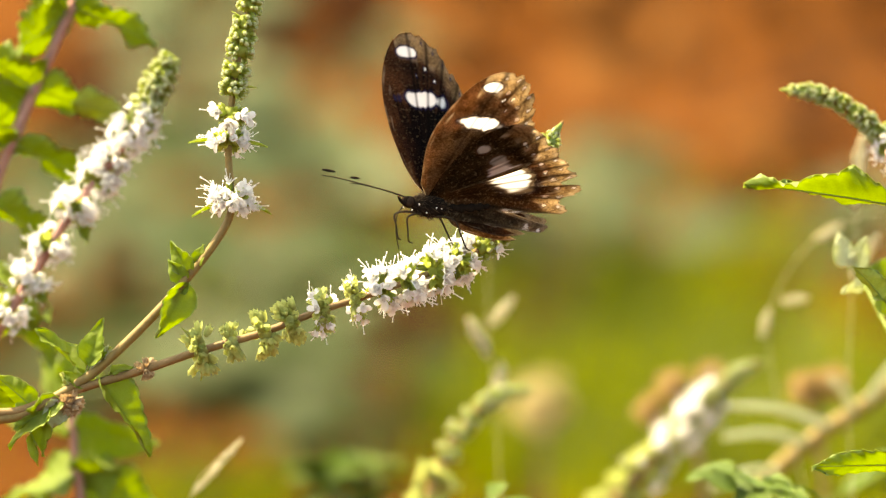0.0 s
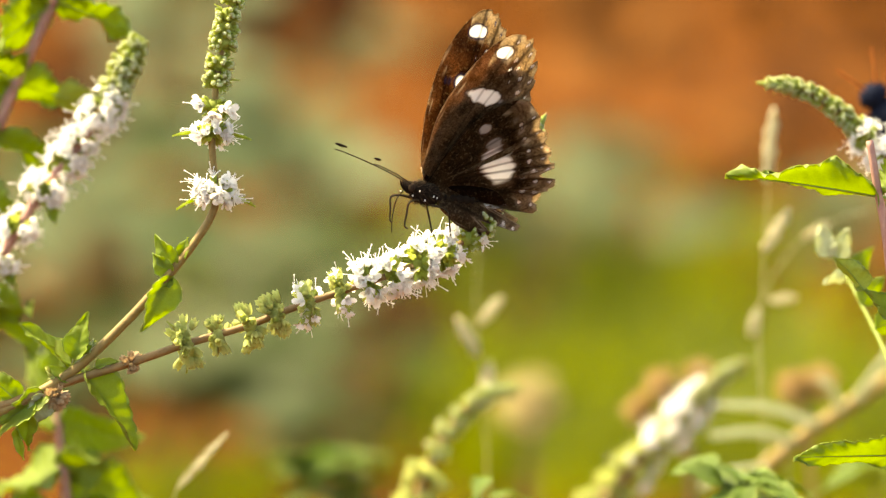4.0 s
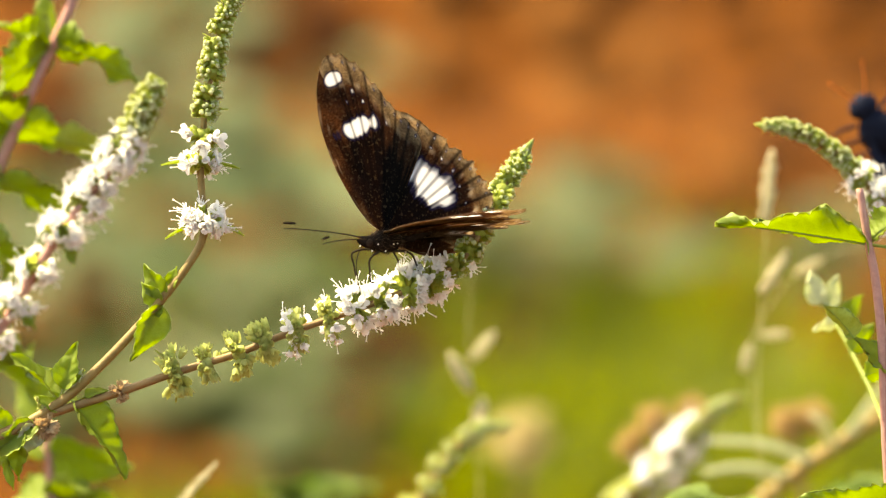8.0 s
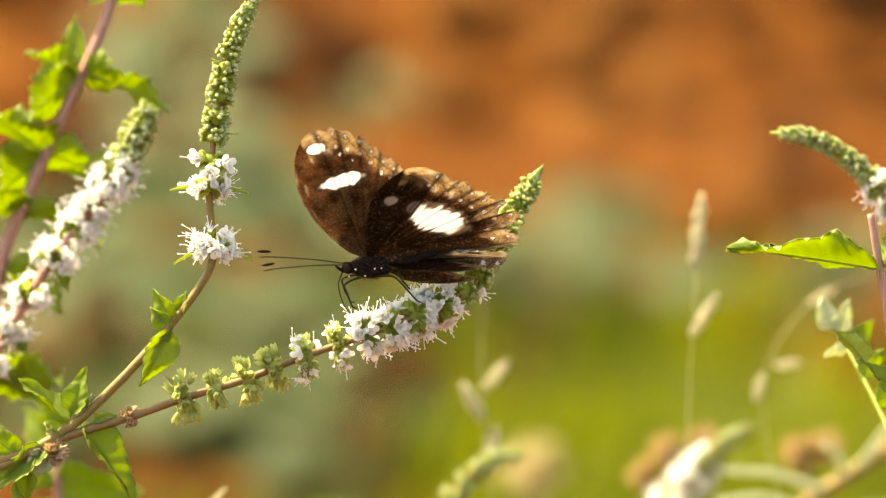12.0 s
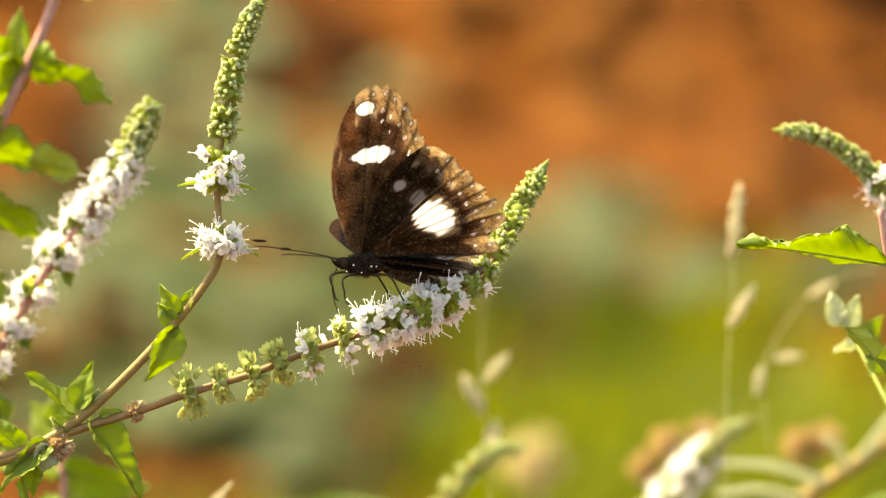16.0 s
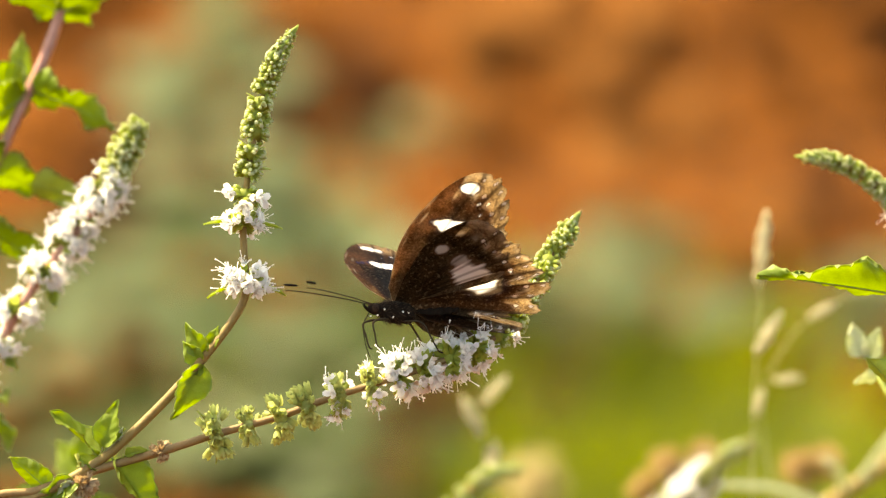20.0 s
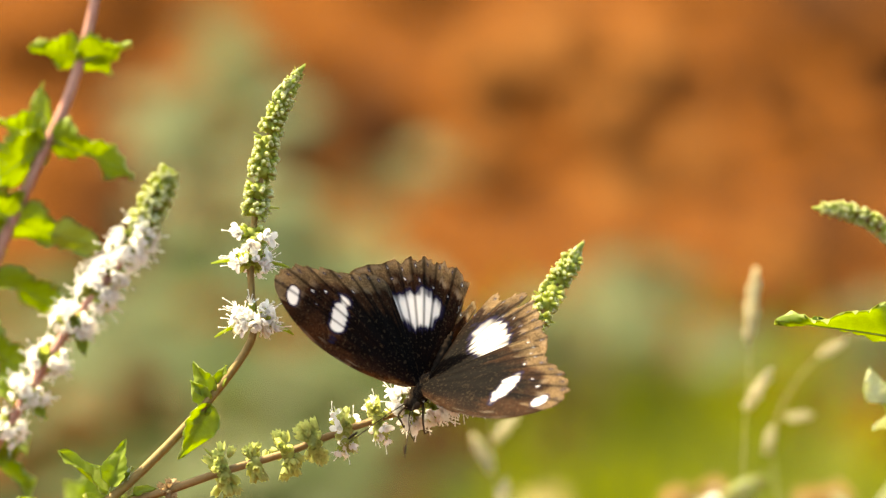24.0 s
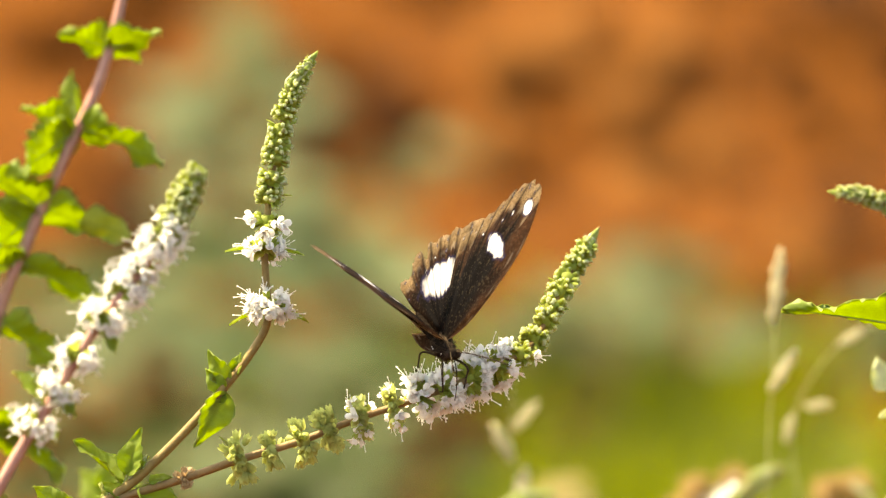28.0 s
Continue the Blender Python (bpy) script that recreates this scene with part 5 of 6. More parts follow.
def motions():
    walk(main_spike, [
        (0, sway(FORK, 0.0, 0.0, -0.78)), (0.5, sway(FORK, 0.0, 0.0, -0.83)), (1, sway(FORK, 0.0, 0.0, -1.12)),
        (1.5, sway(FORK, 0.0, 0.0, -0.77)), (2, sway(FORK, 0.0, 0.0, -1.16)), (2.5, sway(FORK, 0.0, 0.0, -1.81)),
        (4.5, sway(FORK, 0.0, 0.0, -0.27)), (5, sway(FORK, 0.0, 0.0, -0.71)), (5.5, sway(FORK, 0.0, 0.0, -0.95)),
        (6, sway(FORK, 0.0, 0.0, -0.21)), (6.5, sway(FORK, 0.0, 0.0, -0.52)), (7, sway(FORK, 0.0, 0.0, -0.51)),
        (7.5, sway(FORK, 0.0, 0.0, -0.26)), (8, sway(FORK, 0.0, 0.0, -0.00)), (8.5, sway(FORK, 0.0, 0.0, -0.40)),
        (9, sway(FORK, 0.0, 0.0, -0.24)), (9.5, sway(FORK, 0.0, 0.0, -0.35)), (10, sway(FORK, 0.0, 0.0, -0.14)),
        (10.5, sway(FORK, 0.0, 0.0, 0.35)), (11, sway(FORK, 0.0, 0.0, -0.30)), (11.5, sway(FORK, 0.0, 0.0, -0.50)),
        (12, sway(FORK, 0.0, 0.0, -0.14)), (12.5, sway(FORK, 0.0, 0.0, -0.43)), (14.5, sway(FORK, 0.0, 0.0, -0.75)),
        (15, sway(FORK, 0.0, 0.0, -0.34)), (15.5, sway(FORK, 0.0, 0.0, -0.91)), (16, sway(FORK, 0.0, 0.0, -0.07)),
        (16.5, sway(FORK, 0.0, 0.0, -0.19)), (17, sway(FORK, 0.0, 0.0, -0.71)), (17.5, sway(FORK, 0.0, 0.0, -0.99)),
        (18, sway(FORK, 0.0, 0.0, -1.46)), (18.5, sway(FORK, 0.0, 0.0, -2.29)), (19, sway(FORK, 0.0, 0.0, -1.47)),
        (19.5, sway(FORK, 0.0, 0.0, -1.12)), (20, sway(FORK, 0.0, 0.0, -1.59)), (20.5, sway(FORK, 0.0, 0.0, -0.51)),
        (21, sway(FORK, 0.0, 0.0, -0.98)), (21.5, sway(FORK, 0.0, 0.0, -0.83)), (23.5, sway(FORK, 0.0, 0.0, -0.08)),
        (24, sway(FORK, 0.0, 0.0, -0.46)), (24.5, sway(FORK, 0.0, 0.0, -0.60)), (25, sway(FORK, 0.0, 0.0, -0.52)),
        (25.5, sway(FORK, 0.0, 0.0, -1.03)), (26, sway(FORK, 0.0, 0.0, -0.48)), (26.5, sway(FORK, 0.0, 0.0, -0.18)),
        (27, sway(FORK, 0.0, 0.0, -0.31)), (27.5, sway(FORK, 0.0, 0.0, -0.43)), (28, sway(FORK, 0.0, 0.0, -0.21)),
    ])
    walk(upright_spike, [
        (0, sway(FORK, 0.0, 0.0, -0.58)), (0.5, sway(FORK, 0.0, 0.0, -0.44)), (1, sway(FORK, 0.0, 0.0, -0.29)),
        (1.5, sway(FORK, 0.0, 0.0, -0.20)), (2, sway(FORK, 0.0, 0.0, -0.80)), (2.5, sway(FORK, 0.0, 0.0, -0.98)),
        (4.5, sway(FORK, 0.0, 0.0, -0.03)), (5, sway(FORK, 0.0, 0.0, -0.02)), (5.5, sway(FORK, 0.0, 0.0, -0.21)),
        (6, sway(FORK, 0.0, 0.0, -0.15)), (6.5, sway(FORK, 0.0, 0.0, -0.15)), (7, sway(FORK, 0.0, 0.0, 0.07)),
        (7.5, sway(FORK, 0.0, 0.0, 0.22)), (8, sway(FORK, 0.0, 0.0, -0.00)), (8.5, sway(FORK, 0.0, 0.0, -0.46)),
        (9, sway(FORK, 0.0, 0.0, -0.47)), (9.5, sway(FORK, 0.0, 0.0, -0.18)), (10, sway(FORK, 0.0, 0.0, -0.07)),
        (10.5, sway(FORK, 0.0, 0.0, 0.03)), (11, sway(FORK, 0.0, 0.0, -0.02)), (11.5, sway(FORK, 0.0, 0.0, -0.35)),
        (12, sway(FORK, 0.0, 0.0, 0.08)), (12.5, sway(FORK, 0.0, 0.0, 0.03)), (14.5, sway(FORK, 0.0, 0.0, -0.29)),
        (15, sway(FORK, 0.0, 0.0, -1.39)), (15.5, sway(FORK, 0.0, 0.0, -1.07)), (16, sway(FORK, 0.0, 0.0, -0.40)),
        (16.5, sway(FORK, 0.0, 0.0, 0.31)), (17, sway(FORK, 0.0, 0.0, -0.15)), (17.5, sway(FORK, 0.0, 0.0, -0.40)),
        (18, sway(FORK, 0.0, 0.0, -0.94)), (18.5, sway(FORK, 0.0, 0.0, -1.64)), (19, sway(FORK, 0.0, 0.0, -0.69)),
        (19.5, sway(FORK, 0.0, 0.0, -0.45)), (20, sway(FORK, 0.0, 0.0, -0.53)), (20.5, sway(FORK, 0.0, 0.0, -0.49)),
        (21, sway(FORK, 0.0, 0.0, -0.08)), (21.5, sway(FORK, 0.0, 0.0, -0.32)), (23.5, sway(FORK, 0.0, 0.0, 0.33)),
        (24, sway(FORK, 0.0, 0.0, -0.36)), (24.5, sway(FORK, 0.0, 0.0, -0.18)), (25, sway(FORK, 0.0, 0.0, -0.23)),
        (25.5, sway(FORK, 0.0, 0.0, -0.31)), (26, sway(FORK, 0.0, 0.0, -0.00)), (26.5, sway(FORK, 0.0, 0.0, -0.11)),
        (27, sway(FORK, 0.0, 0.0, 0.00)), (27.5, sway(FORK, 0.0, 0.0, -0.22)), (28, sway(FORK, 0.0, 0.0, 0.10)),
    ])
    walk(left_spike, [
        (0, sway(LEFT, -17.1, -0.1, 0.00)), (0.5, sway(LEFT, -17.4, -20.8, 0.00)),
        (1, sway(LEFT, -46.6, -64.9, 0.00)), (1.5, sway(LEFT, -45.8, -35.6, 0.00)), (2, sway(LEFT, -27.2, 0.8, 0.00)),
        (2.5, sway(LEFT, -34.4, -40.5, 0.00)), (4.5, sway(LEFT, -60.2, -17.1, 0.00)),
        (5, sway(LEFT, -76.7, -33.5, 0.00)), (5.5, sway(LEFT, -49.3, -25.7, 0.00)),
        (6, sway(LEFT, -12.5, -26.5, 0.00)), (6.5, sway(LEFT, -10.2, -19.2, 0.00)),
        (7, sway(LEFT, -21.7, -20.8, 0.00)), (7.5, sway(LEFT, -19.5, -27.5, 0.00)), (8, sway(LEFT, 4.0, 0.0, 0.00)),
        (8.5, sway(LEFT, -2.9, -4.1, 0.00)), (9, sway(LEFT, -9.3, -6.0, 0.00)), (9.5, sway(LEFT, -4.8, -11.0, 0.00)),
        (10, sway(LEFT, -5.2, -12.0, 0.00)), (10.5, sway(LEFT, -15.7, -0.0, 0.00)),
        (11, sway(LEFT, -29.9, -9.4, 0.00)), (11.5, sway(LEFT, -22.6, -7.0, 0.00)),
        (12, sway(LEFT, -24.5, 1.4, 0.00)), (12.5, sway(LEFT, -54.7, -12.7, 0.00)),
        (14.5, sway(LEFT, -44.7, -3.8, 0.00)), (15, sway(LEFT, -19.6, -7.1, 0.00)),
        (15.5, sway(LEFT, -12.5, -2.5, 0.00)), (16, sway(LEFT, -28.8, 4.5, 0.00)),
        (16.5, sway(LEFT, -81.8, 10.5, 0.00)), (17, sway(LEFT, -106.4, 4.4, 0.00)),
        (17.5, sway(LEFT, -94.0, -13.3, 0.00)), (18, sway(LEFT, -64.0, -26.9, 0.00)),
        (18.5, sway(LEFT, -35.9, -6.7, 0.00)), (19, sway(LEFT, -53.8, -17.9, 0.00)),
        (19.5, sway(LEFT, -89.3, -37.2, 0.00)), (20, sway(LEFT, -99.4, -30.0, 0.00)),
        (20.5, sway(LEFT, -85.5, -27.5, 0.00)), (21, sway(LEFT, -70.0, -31.1, 0.00)),
        (21.5, sway(LEFT, -59.7, -29.2, 0.00)), (23.5, sway(LEFT, -74.7, -14.9, 0.00)),
        (24, sway(LEFT, -61.0, -12.6, 0.00)), (24.5, sway(LEFT, -48.7, -11.9, 0.00)),
        (25, sway(LEFT, -46.3, -26.3, 0.00)), (25.5, sway(LEFT, -45.2, -20.4, 0.00)),
        (26, sway(LEFT, -49.2, -15.6, 0.00)), (26.5, sway(LEFT, -57.0, -20.5, 0.00)),
        (27, sway(LEFT, -51.3, -15.1, 0.00)), (27.5, sway(LEFT, -42.5, 9.8, 0.00)),
        (28, sway(LEFT, -37.5, 2.7, 0.00)),
    ])
    walk(leafy_stem, [
        (0, sway(LEAFY, -13.3, -21.5, 0.00)), (0.5, sway(LEAFY, -65.6, -39.1, 0.00)),
        (1, sway(LEAFY, -84.1, -57.2, 0.00)), (1.5, sway(LEAFY, -71.0, -44.8, 0.00)),
        (2, sway(LEAFY, -78.5, -46.6, 0.00)), (2.5, sway(LEAFY, -105.6, -77.2, 0.00)),
        (4.5, sway(LEAFY, -3.8, -12.5, 0.00)), (5, sway(LEAFY, -27.9, -28.9, 0.00)),
        (5.5, sway(LEAFY, -43.4, -14.9, 0.00)), (6, sway(LEAFY, -61.7, -12.6, 0.00)),
        (6.5, sway(LEAFY, -48.7, -6.9, 0.00)), (7, sway(LEAFY, -18.8, -8.5, 0.00)),
        (7.5, sway(LEAFY, 4.8, -15.3, 0.00)), (8, sway(LEAFY, 0.0, 0.0, 0.00)),
        (8.5, sway(LEAFY, -39.8, -8.7, 0.00)), (9, sway(LEAFY, -92.2, -13.7, 0.00)),
        (9.5, sway(LEAFY, -96.9, -14.0, 0.00)), (10, sway(LEAFY, -51.3, -5.9, 0.00)),
        (10.5, sway(LEAFY, 15.0, 8.0, 0.00)), (11, sway(LEAFY, 52.0, 10.0, 0.00)),
        (11.5, sway(LEAFY, 48.0, 4.0, 0.00)), (12, sway(LEAFY, 35.0, 6.0, 0.00)),
        (12.5, sway(LEAFY, -12.0, 5.0, 0.00)), (14.5, sway(LEAFY, -74.0, -3.8, 0.00)),
        (15, sway(LEAFY, -84.1, -11.7, 0.00)), (15.5, sway(LEAFY, -90.8, -10.2, 0.00)),
        (16, sway(LEAFY, -73.4, 1.5, 0.00)), (16.5, sway(LEAFY, -59.0, 12.0, 0.00)),
        (17, sway(LEAFY, -66.8, 2.9, 0.00)), (17.5, sway(LEAFY, -95.7, -19.4, 0.00)),
        (18, sway(LEAFY, -117.8, -26.9, 0.00)), (18.5, sway(LEAFY, -131.0, -31.2, 0.00)),
        (19, sway(LEAFY, -130.6, -28.6, 0.00)), (19.5, sway(LEAFY, -124.7, -28.0, 0.00)),
        (20, sway(LEAFY, -114.9, -20.8, 0.00)), (20.5, sway(LEAFY, -108.7, -18.3, 0.00)),
        (21, sway(LEAFY, -108.5, -21.9, 0.00)), (21.5, sway(LEAFY, -101.2, -15.4, 0.00)),
        (23.5, sway(LEAFY, -106.5, -4.2, 0.00)), (24, sway(LEAFY, -94.3, -3.4, 0.00)),
        (24.5, sway(LEAFY, -80.5, -1.2, 0.00)), (25, sway(LEAFY, -79.6, -12.5, 0.00)),
        (25.5, sway(LEAFY, -83.1, -12.7, 0.00)), (26, sway(LEAFY, -88.6, -1.8, 0.00)),
        (26.5, sway(LEAFY, -97.9, 1.0, 0.00)), (27, sway(LEAFY, -103.0, -5.9, 0.00)),
        (27.5, sway(LEAFY, -90.8, -7.1, 0.00)), (28, sway(LEAFY, -70.5, -5.0, 0.00)),
    ])
    walk(right_plant, [
        (0, sway(RIGHT, 5.8, -27.6, 0.00)), (0.5, sway(RIGHT, -25.1, -46.8, 0.00)),
        (1, sway(RIGHT, -28.2, -58.7, 0.00)), (1.5, sway(RIGHT, -27.4, -54.0, 0.00)),
        (2, sway(RIGHT, -31.9, -51.2, 0.00)), (2.5, sway(RIGHT, -46.7, -77.2, 0.00)),
        (4.5, sway(RIGHT, 7.7, -20.2, 0.00)), (5, sway(RIGHT, -10.3, -15.1, 0.00)),
        (5.5, sway(RIGHT, -4.3, -4.2, 0.00)), (6, sway(RIGHT, -7.4, -12.6, 0.00)),
        (6.5, sway(RIGHT, -3.6, -16.1, 0.00)), (7, sway(RIGHT, -21.1, -14.6, 0.00)),
        (7.5, sway(RIGHT, -2.1, -7.6, 0.00)), (8, sway(RIGHT, 0.0, 0.0, 0.00)),
        (8.5, sway(RIGHT, -19.2, -11.7, 0.00)), (9, sway(RIGHT, -25.6, -21.3, 0.00)),
        (9.5, sway(RIGHT, -11.9, -14.0, 0.00)), (10, sway(RIGHT, 12.2, -1.3, 0.00)),
        (10.5, sway(RIGHT, 7.8, 10.7, 0.00)), (11, sway(RIGHT, 7.4, -6.3, 0.00)),
        (11.5, sway(RIGHT, 7.1, -11.6, 0.00)), (12, sway(RIGHT, 3.6, -0.1, 0.00)),
        (12.5, sway(RIGHT, 19.3, 7.2, 0.00)), (14.5, sway(RIGHT, 9.4, -5.3, 0.00)),
        (15, sway(RIGHT, -0.7, -10.1, 0.00)), (15.5, sway(RIGHT, -16.6, -10.2, 0.00)),
        (16, sway(RIGHT, 10.0, 1.5, 0.00)), (16.5, sway(RIGHT, 24.4, 12.0, 0.00)), (17, sway(RIGHT, 5.9, -0.1, 0.00)),
        (17.5, sway(RIGHT, -12.3, -11.8, 0.00)), (18, sway(RIGHT, -5.3, -16.2, 0.00)),
        (18.5, sway(RIGHT, -7.8, -15.8, 0.00)), (19, sway(RIGHT, -22.6, -19.4, 0.00)),
        (19.5, sway(RIGHT, -7.6, -24.9, 0.00)), (20, sway(RIGHT, 2.2, -11.6, 0.00)),
        (20.5, sway(RIGHT, 3.9, -12.2, 0.00)), (21, sway(RIGHT, 2.5, -9.6, 0.00)),
        (21.5, sway(RIGHT, 9.8, -12.4, 0.00)), (23.5, sway(RIGHT, 30.5, 1.9, 0.00)),
        (24, sway(RIGHT, 19.7, -0.4, 0.00)), (24.5, sway(RIGHT, 4.5, -4.2, 0.00)),
        (25, sway(RIGHT, 0.8, -15.5, 0.00)), (25.5, sway(RIGHT, 14.1, -5.0, 0.00)),
        (26, sway(RIGHT, 14.8, 2.8, 0.00)), (26.5, sway(RIGHT, 11.5, -3.6, 0.00)), (27, sway(RIGHT, 9.6, -8.9, 0.00)),
        (27.5, sway(RIGHT, -1.2, -10.1, 0.00)), (28, sway(RIGHT, 3.8, -1.9, 0.00)),
    ])
    walk(right_spike, [
        (0, sway(RIGHT_TOP, 1, -21, 0)), (1, sway(RIGHT_TOP, -25, -42, 0)), (2, sway(RIGHT_TOP, -23, -33, 0)), (5, sway(RIGHT_TOP, -5, -17, 0)), (6, sway(RIGHT_TOP, 4, -10, 0)), (7, sway(RIGHT_TOP, -7, -8, 0)),
        (8, sway(RIGHT_TOP, 0, 0, 0)), (9, sway(RIGHT_TOP, 11, -34, 0)), (10, sway(RIGHT_TOP, 28, -39, 0)), (11, sway(RIGHT_TOP, 25, -34, 0)), (12, sway(RIGHT_TOP, 12, -30, 0)), (15, sway(RIGHT_TOP, 1, -36, 0)),
        (16, sway(RIGHT_TOP, 6, -27, 0)), (17, sway(RIGHT_TOP, 18, -26, 0)), (18, sway(RIGHT_TOP, -11, -51, 0)), (19, sway(RIGHT_TOP, -16, -52, 0)), (20, sway(RIGHT_TOP, -0, -48, 0)), (21, sway(RIGHT_TOP, 10, -45, 0)),
        (24, sway(RIGHT_TOP, 16, -27, 0)), (25, sway(RIGHT_TOP, 15, -39, 0)), (26, sway(RIGHT_TOP, 21, -29, 0)), (27, sway(RIGHT_TOP, 14, -31, 0)), (28, sway(RIGHT_TOP, 16, -36, 0)),
    ])
    low_sway = [(0, -14.1, -24.5), (1, -42.0, -52.6), (2, -42.6, -42.0), (4.5, -4.6, -12.5), (5.5, -7.4, -10.3), (6.5, -5.1, -3.8), (7.5, -0.6, -6.0), (8.5, -8.4, -2.5), (9.5, -16.5, -12.4), (10.5, 12.4, 7.7), (11.5, 7.1, 3.7), (12.5, -2.1, 4.1), (15, -23.6, -8.6), (16, -6.8, 0.0), (17, -15.5, 2.9), (18, -52.8, -25.4), (28, -41.4, -34.2)]
    for ob, anchor in ((white_spike, LOW), (green_spike, (830, 790, 0.24)), (grass_two, (1330, 640, 0.28)), (grass_three, (820, 660, 0.28)), (stick, (1500, 780, 0.34)),
                       (yellow_flower, (930, 790, 0.95)), (brown_heads, (1160, 750, 0.42)), (brown_two, (1410, 745, 0.42))):
        walk(ob, [(t, sway(anchor, du, dv, 0)) for t, du, dv in low_sway])
    walk(seed_grass, [
        (0, sway(SEED, 122, 15, 0)), (1, sway(SEED, 19, -41, 0)), (2, sway(SEED, -65, -28, 0)), (5, sway(SEED, 10, -11, 0)), (6, sway(SEED, -59, 19, 0)), (7, sway(SEED, 41, -2, 0)),
        (8, sway(SEED, 6, 2, 0)), (9, sway(SEED, 38, -4, 0)), (10, sway(SEED, 19, 4, 0)), (11, sway(SEED, -39, 9, 0)), (12, sway(SEED, -134, 34, 0)), (15, sway(SEED, -82, 20, 0)),
        (16, sway(SEED, -78, 27, 0)), (17, sway(SEED, -112, 38, 0)), (18, sway(SEED, -95, 5, 0)), (19, sway(SEED, -139, 10, 0)), (20, sway(SEED, -75, 6, 0)), (21, sway(SEED, -70, 8, 0)),
        (24, sway(SEED, -108, 36, 0)), (25, sway(SEED, -102, 28, 0)), (26, sway(SEED, -63, 26, 0)), (27, sway(SEED, -7, 17, 0)), (28, sway(SEED, -92, 22, 0)),
    ])
    walk(butterfly, [
        (0, perch(711, 393, 87.5, -29.3, 169.2, -0.003)),
        (1, perch(731, 392, 92.6, -40.9, 157.4, -0.003)),
        (2, perch(738, 394, 92.1, -44.8, 157.4, -0.003)),
        (4.5, perch(732, 380, 88.0, -44.4, 160.3, -0.003)),
        (5, perch(736, 391, 86.1, -44.5, 161.9, -0.003)),
        (5.5, perch(733, 390, 87.3, -45.4, 162.5, -0.003)),
        (6, perch(691, 409, 73.8, -44.8, -173.3, -0.003)),
        (6.5, perch(700, 411, 75.9, -43.7, -177.6, -0.003)),
        (7, perch(707, 419, 73.0, -47.0, -173.0, -0.003)),
        (7.5, perch(694, 414, 73.3, -43.1, -171.9, -0.003)),
        (8, perch(677, 416, 73.3, -41.9, -177.6, -0.003)),
        (8.5, perch(665, 409, 77.7, -33.7, 177.8, -0.003)),
        (9, perch(668, 404, 80.4, -32.8, 174.8, -0.003)),
        (9.5, perch(665, 407, 81.9, -29.9, 176.8, -0.003)),
        (10, perch(672, 403, 81.0, -30.4, 179.7, -0.003)),
        (10.5, perch(652, 403, 79.6, -23.3, -173.5, -0.003)),
        (11, perch(640, 412, 87.9, -21.4, 176.0, -0.003)),
        (11.5, perch(648, 409, 89.5, -9.4, 175.4, -0.003)),
        (12, perch(633, 416, 76.4, -4.8, -176.9, -0.003)),
        (12.5, perch(633, 416, 75.1, -12.8, -179.3, -0.003)),
        (14.5, perch(614, 430, 79.5, -33.8, 179.1, -0.003)),
        (15, perch(615, 426, 79.8, -30.4, 177.9, -0.003)),
        (16, perch(612, 421, 83.2, -28.6, 176.7, -0.003)),
        (17, perch(612, 432, 82.0, -24.0, 177.9, -0.003)),
        (18, perch(623, 433, 88.2, -27.7, 175.5, -0.003)),
        (18.5, perch(626, 438, 86.1, -33.7, 176.9, -0.003)),
        (19, perch(627, 437, 87.3, -27.6, 169.8, -0.003)),
        (19.5, perch(621, 431, 94.9, -18.0, 171.8, -0.003)),
        (20, perch(625, 436, 95.5, -22.0, 172.0, -0.003)),
        (20.5, perch(651, 418, 89.8, -39.7, 173.2, -0.003)),
        (21, perch(652, 446, 72.7, -52.7, -170.7, -0.003)),
        (21.5, perch(655, 444, 62.2, -53.0, -159.1, -0.01)),
        (23.5, perch(661, 522, 22.0, -42.3, -120.2, -0.01)),
        (24, perch(658, 511, 25.6, -43.9, -123.3, -0.01)),
        (24.5, perch(649, 509, 23.8, -43.0, -124.3, -0.01)),
        (25, perch(651, 502, 31.5, -42.9, -128.8, -0.01)),
        (25.5, perch(655, 515, 26.5, -45.6, -124.9, -0.01)),
        (26, perch(657, 495, 25.2, -50.3, -116.2, -0.01)),
        (26.5, perch(656, 477, -4.0, -55.5, -81.3, -0.01)),
        (27, perch(663, 475, -16.3, -52.3, -66.0, -0.01)),
        (27.5, perch(663, 467, -29.5, -59.0, -52.5, -0.01)),
        (28, perch(674, 453, -45.4, -63.2, -38.2, -0.01)),
    ])
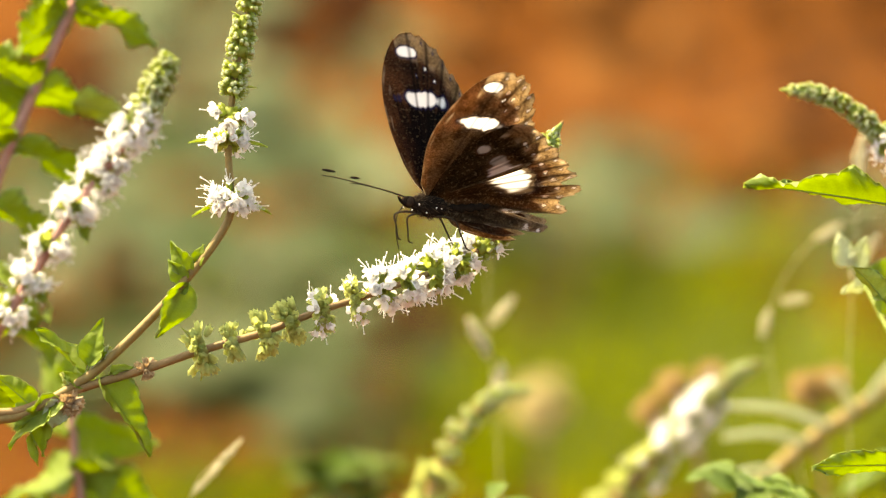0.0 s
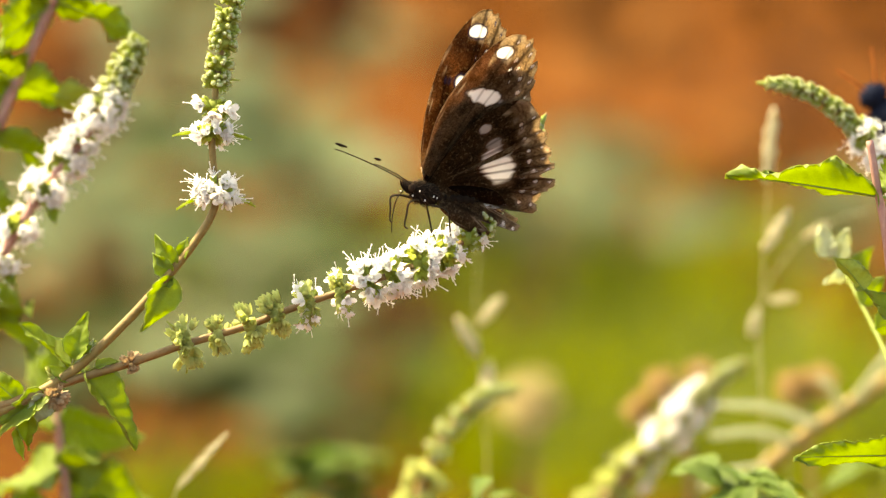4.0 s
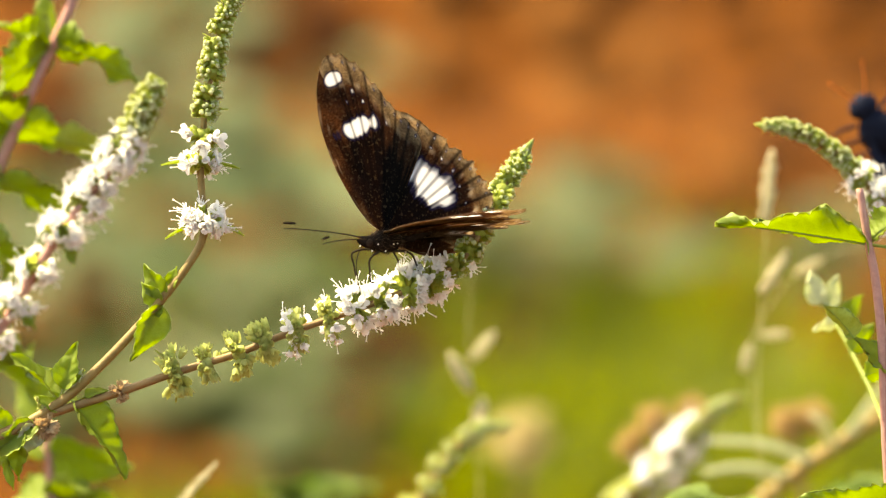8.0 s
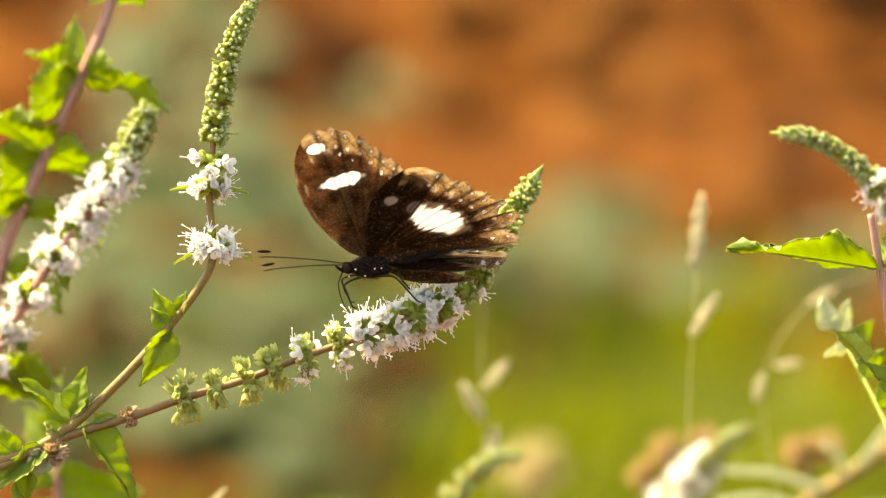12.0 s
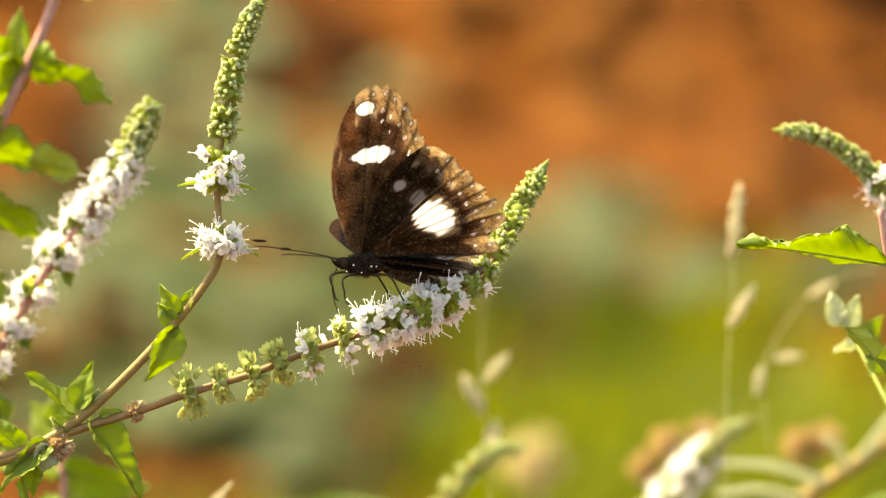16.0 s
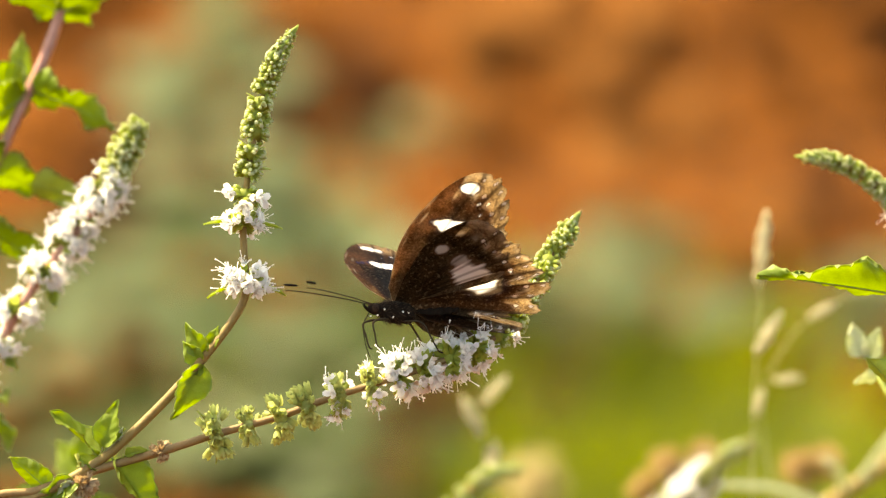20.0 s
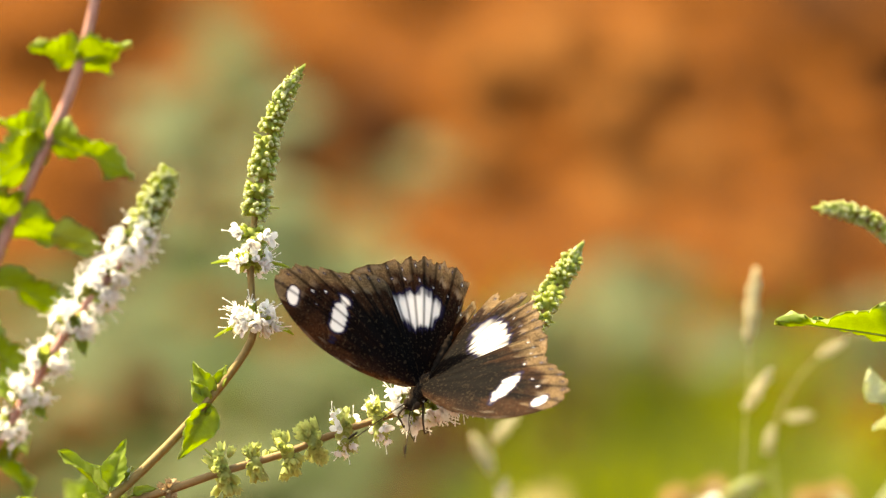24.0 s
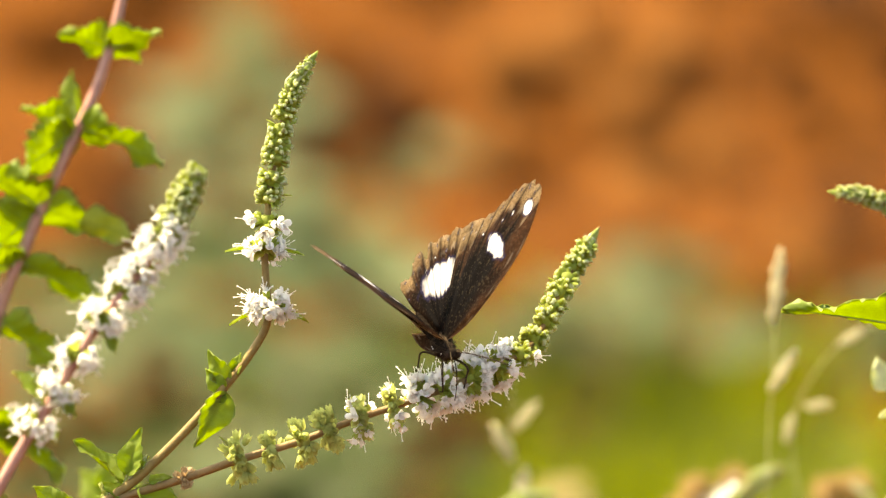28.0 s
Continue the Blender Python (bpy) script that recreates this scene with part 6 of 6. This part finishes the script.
    walk(left_fore, [
        (0, hinge(1, 41, 11)), (1, hinge(1, 21, 6)), (2, hinge(1, 23, 7)), (4.5, hinge(1, 21, 10)),
        (5, hinge(1, 27, 12)), (5.5, hinge(1, 32, 11)), (6, hinge(1, 47, 6)), (6.5, hinge(1, 66, 10)),
        (7, hinge(1, 72, 14)), (7.5, hinge(1, 73, 17)), (8, hinge(1, 68, 16)), (8.5, hinge(1, 46, 5)),
        (9, hinge(1, 48, 4)), (9.5, hinge(1, 59, 9)), (10, hinge(1, 75, 20)), (10.5, hinge(1, 75, 10)),
        (11, hinge(1, 48, 7)), (11.5, hinge(1, 54, 3)), (12, hinge(1, 31, -4)), (12.5, hinge(1, 31, -6)),
        (14.5, hinge(1, 23, -3)), (15, hinge(1, 23, -1)), (16, hinge(1, 16, 2)), (17, hinge(1, 17, 4)),
        (18, hinge(1, 8, 8)), (18.5, hinge(1, 11, 12)), (19, hinge(1, 17, 12)), (19.5, hinge(1, 49, 21)),
        (20, hinge(1, 46, 23)), (20.5, hinge(1, 44, 21)), (21, hinge(1, 61, 9)), (21.5, hinge(1, 67, 13)),
        (23.5, hinge(1, 51, -4)), (24, hinge(1, 69, 1)), (24.5, hinge(1, 79, 0)), (25, hinge(1, 63, 2)),
        (25.5, hinge(1, 42, 1)), (26, hinge(1, 50, -2)), (26.5, hinge(1, 48, 3)), (27, hinge(1, 46, 1)),
        (27.5, hinge(1, 35, 1)), (28, hinge(1, 33, 4)),
    ])
    walk(left_hind, [
        (0, hinge(1, 41, 0)), (1, hinge(1, 21, 0)), (2, hinge(1, 23, 0)), (4.5, hinge(1, 21, 0)),
        (5, hinge(1, 27, 0)), (5.5, hinge(1, 32, 0)), (6, hinge(1, 47, 0)), (6.5, hinge(1, 66, 0)),
        (7, hinge(1, 72, 0)), (7.5, hinge(1, 73, 0)), (8, hinge(1, 68, 0)), (8.5, hinge(1, 46, 0)),
        (9, hinge(1, 48, 0)), (9.5, hinge(1, 59, 0)), (10, hinge(1, 75, 0)), (10.5, hinge(1, 75, 0)),
        (11, hinge(1, 48, 0)), (11.5, hinge(1, 54, 0)), (12, hinge(1, 31, 0)), (12.5, hinge(1, 31, 0)),
        (14.5, hinge(1, 23, 0)), (15, hinge(1, 23, 0)), (16, hinge(1, 16, 0)), (17, hinge(1, 17, 0)),
        (18, hinge(1, 8, 0)), (18.5, hinge(1, 11, 0)), (19, hinge(1, 17, 0)), (19.5, hinge(1, 49, 0)),
        (20, hinge(1, 46, 0)), (20.5, hinge(1, 44, 0)), (21, hinge(1, 61, 0)), (21.5, hinge(1, 67, 0)),
        (23.5, hinge(1, 51, 0)), (24, hinge(1, 69, 0)), (24.5, hinge(1, 79, 0)), (25, hinge(1, 63, 0)),
        (25.5, hinge(1, 42, 0)), (26, hinge(1, 50, 0)), (26.5, hinge(1, 48, 0)), (27, hinge(1, 46, 0)),
        (27.5, hinge(1, 35, 0)), (28, hinge(1, 33, 0)),
    ])
    walk(right_fore, [
        (0, hinge(-1, 34, 11)), (1, hinge(-1, 0, 7)), (2, hinge(-1, -3, 8)), (4.5, hinge(-1, 0, 9)),
        (5, hinge(-1, 6, 8)), (5.5, hinge(-1, 7, 6)), (6, hinge(-1, 10, 8)), (6.5, hinge(-1, 15, 6)),
        (7, hinge(-1, 23, 5)), (7.5, hinge(-1, 48, 8)), (8, hinge(-1, 26, 1)), (8.5, hinge(-1, 15, 3)),
        (9, hinge(-1, 20, 3)), (9.5, hinge(-1, 37, 9)), (10, hinge(-1, 57, 12)), (10.5, hinge(-1, 50, 14)),
        (11, hinge(-1, 46, 10)), (11.5, hinge(-1, 65, 7)), (12, hinge(-1, 78, 24)), (12.5, hinge(-1, 78, 24)),
        (14.5, hinge(-1, 78, 66)), (15, hinge(-1, 78, 66)), (16, hinge(-1, 78, 66)), (17, hinge(-1, 78, 66)),
        (18, hinge(-1, 78, 66)), (18.5, hinge(-1, 78, 66)), (19, hinge(-1, 78, 66)), (19.5, hinge(-1, 68, 24)),
        (20, hinge(-1, 67, 24)), (20.5, hinge(-1, 42, 19)), (21, hinge(-1, 22, 4)), (21.5, hinge(-1, 24, 5)),
        (23.5, hinge(-1, 22, -2)), (24, hinge(-1, 50, 3)), (24.5, hinge(-1, 56, -2)), (25, hinge(-1, 50, 2)),
        (25.5, hinge(-1, 28, 1)), (26, hinge(-1, 53, 4)), (26.5, hinge(-1, 65, -7)), (27, hinge(-1, 66, 0)),
        (27.5, hinge(-1, 52, 0)), (28, hinge(-1, 48, 6)),
    ])
    walk(right_hind, [
        (0, hinge(-1, 34, 0)), (1, hinge(-1, 0, 0)), (2, hinge(-1, -3, 0)), (4.5, hinge(-1, 0, 0)),
        (5, hinge(-1, 6, 0)), (5.5, hinge(-1, 7, 0)), (6, hinge(-1, 10, 0)), (6.5, hinge(-1, 15, 0)),
        (7, hinge(-1, 23, 0)), (7.5, hinge(-1, 48, 0)), (8, hinge(-1, 26, 0)), (8.5, hinge(-1, 15, 0)),
        (9, hinge(-1, 20, 0)), (9.5, hinge(-1, 37, 0)), (10, hinge(-1, 57, 0)), (10.5, hinge(-1, 50, 0)),
        (11, hinge(-1, 46, 0)), (11.5, hinge(-1, 65, 0)), (12, hinge(-1, 78, 0)), (12.5, hinge(-1, 78, 0)),
        (14.5, hinge(-1, 78, 0)), (15, hinge(-1, 78, 0)), (16, hinge(-1, 78, 0)), (17, hinge(-1, 78, 0)),
        (18, hinge(-1, 78, 0)), (18.5, hinge(-1, 78, 0)), (19, hinge(-1, 78, 0)), (19.5, hinge(-1, 68, 0)),
        (20, hinge(-1, 67, 0)), (20.5, hinge(-1, 42, 0)), (21, hinge(-1, 22, 0)), (21.5, hinge(-1, 24, 0)),
        (23.5, hinge(-1, 22, 0)), (24, hinge(-1, 50, 0)), (24.5, hinge(-1, 56, 0)), (25, hinge(-1, 50, 0)),
        (25.5, hinge(-1, 28, 0)), (26, hinge(-1, 53, 0)), (26.5, hinge(-1, 65, 0)), (27, hinge(-1, 66, 0)),
        (27.5, hinge(-1, 52, 0)), (28, hinge(-1, 48, 0)),
    ])
    walk(wasp, [(0.0, perch(1609, 452, 10, 0, 120, 0.15)), (2.5, perch(1569, 302, 10, 0, 120, 0.15)), (4.5, perch(1554, 257, 10, -10, 125, 0.15)), (5.5, perch(1552, 242, 10, -10, 130, 0.15)),
                (6.5, perch(1564, 250, 10, -10, 130, 0.15)), (7.5, perch(1556, 240, 10, -10, 125, 0.15)), (8.5, perch(1556, 230, 10, -10, 120, 0.15)), (9.3, perch(1624, 422, 10, 0, 110, 0.15)),
                (11.0, perch(1639, 472, 10, 0, 110, 0.15)), (28.0, perch(1639, 472, 10, 0, 110, 0.15))])


motions()
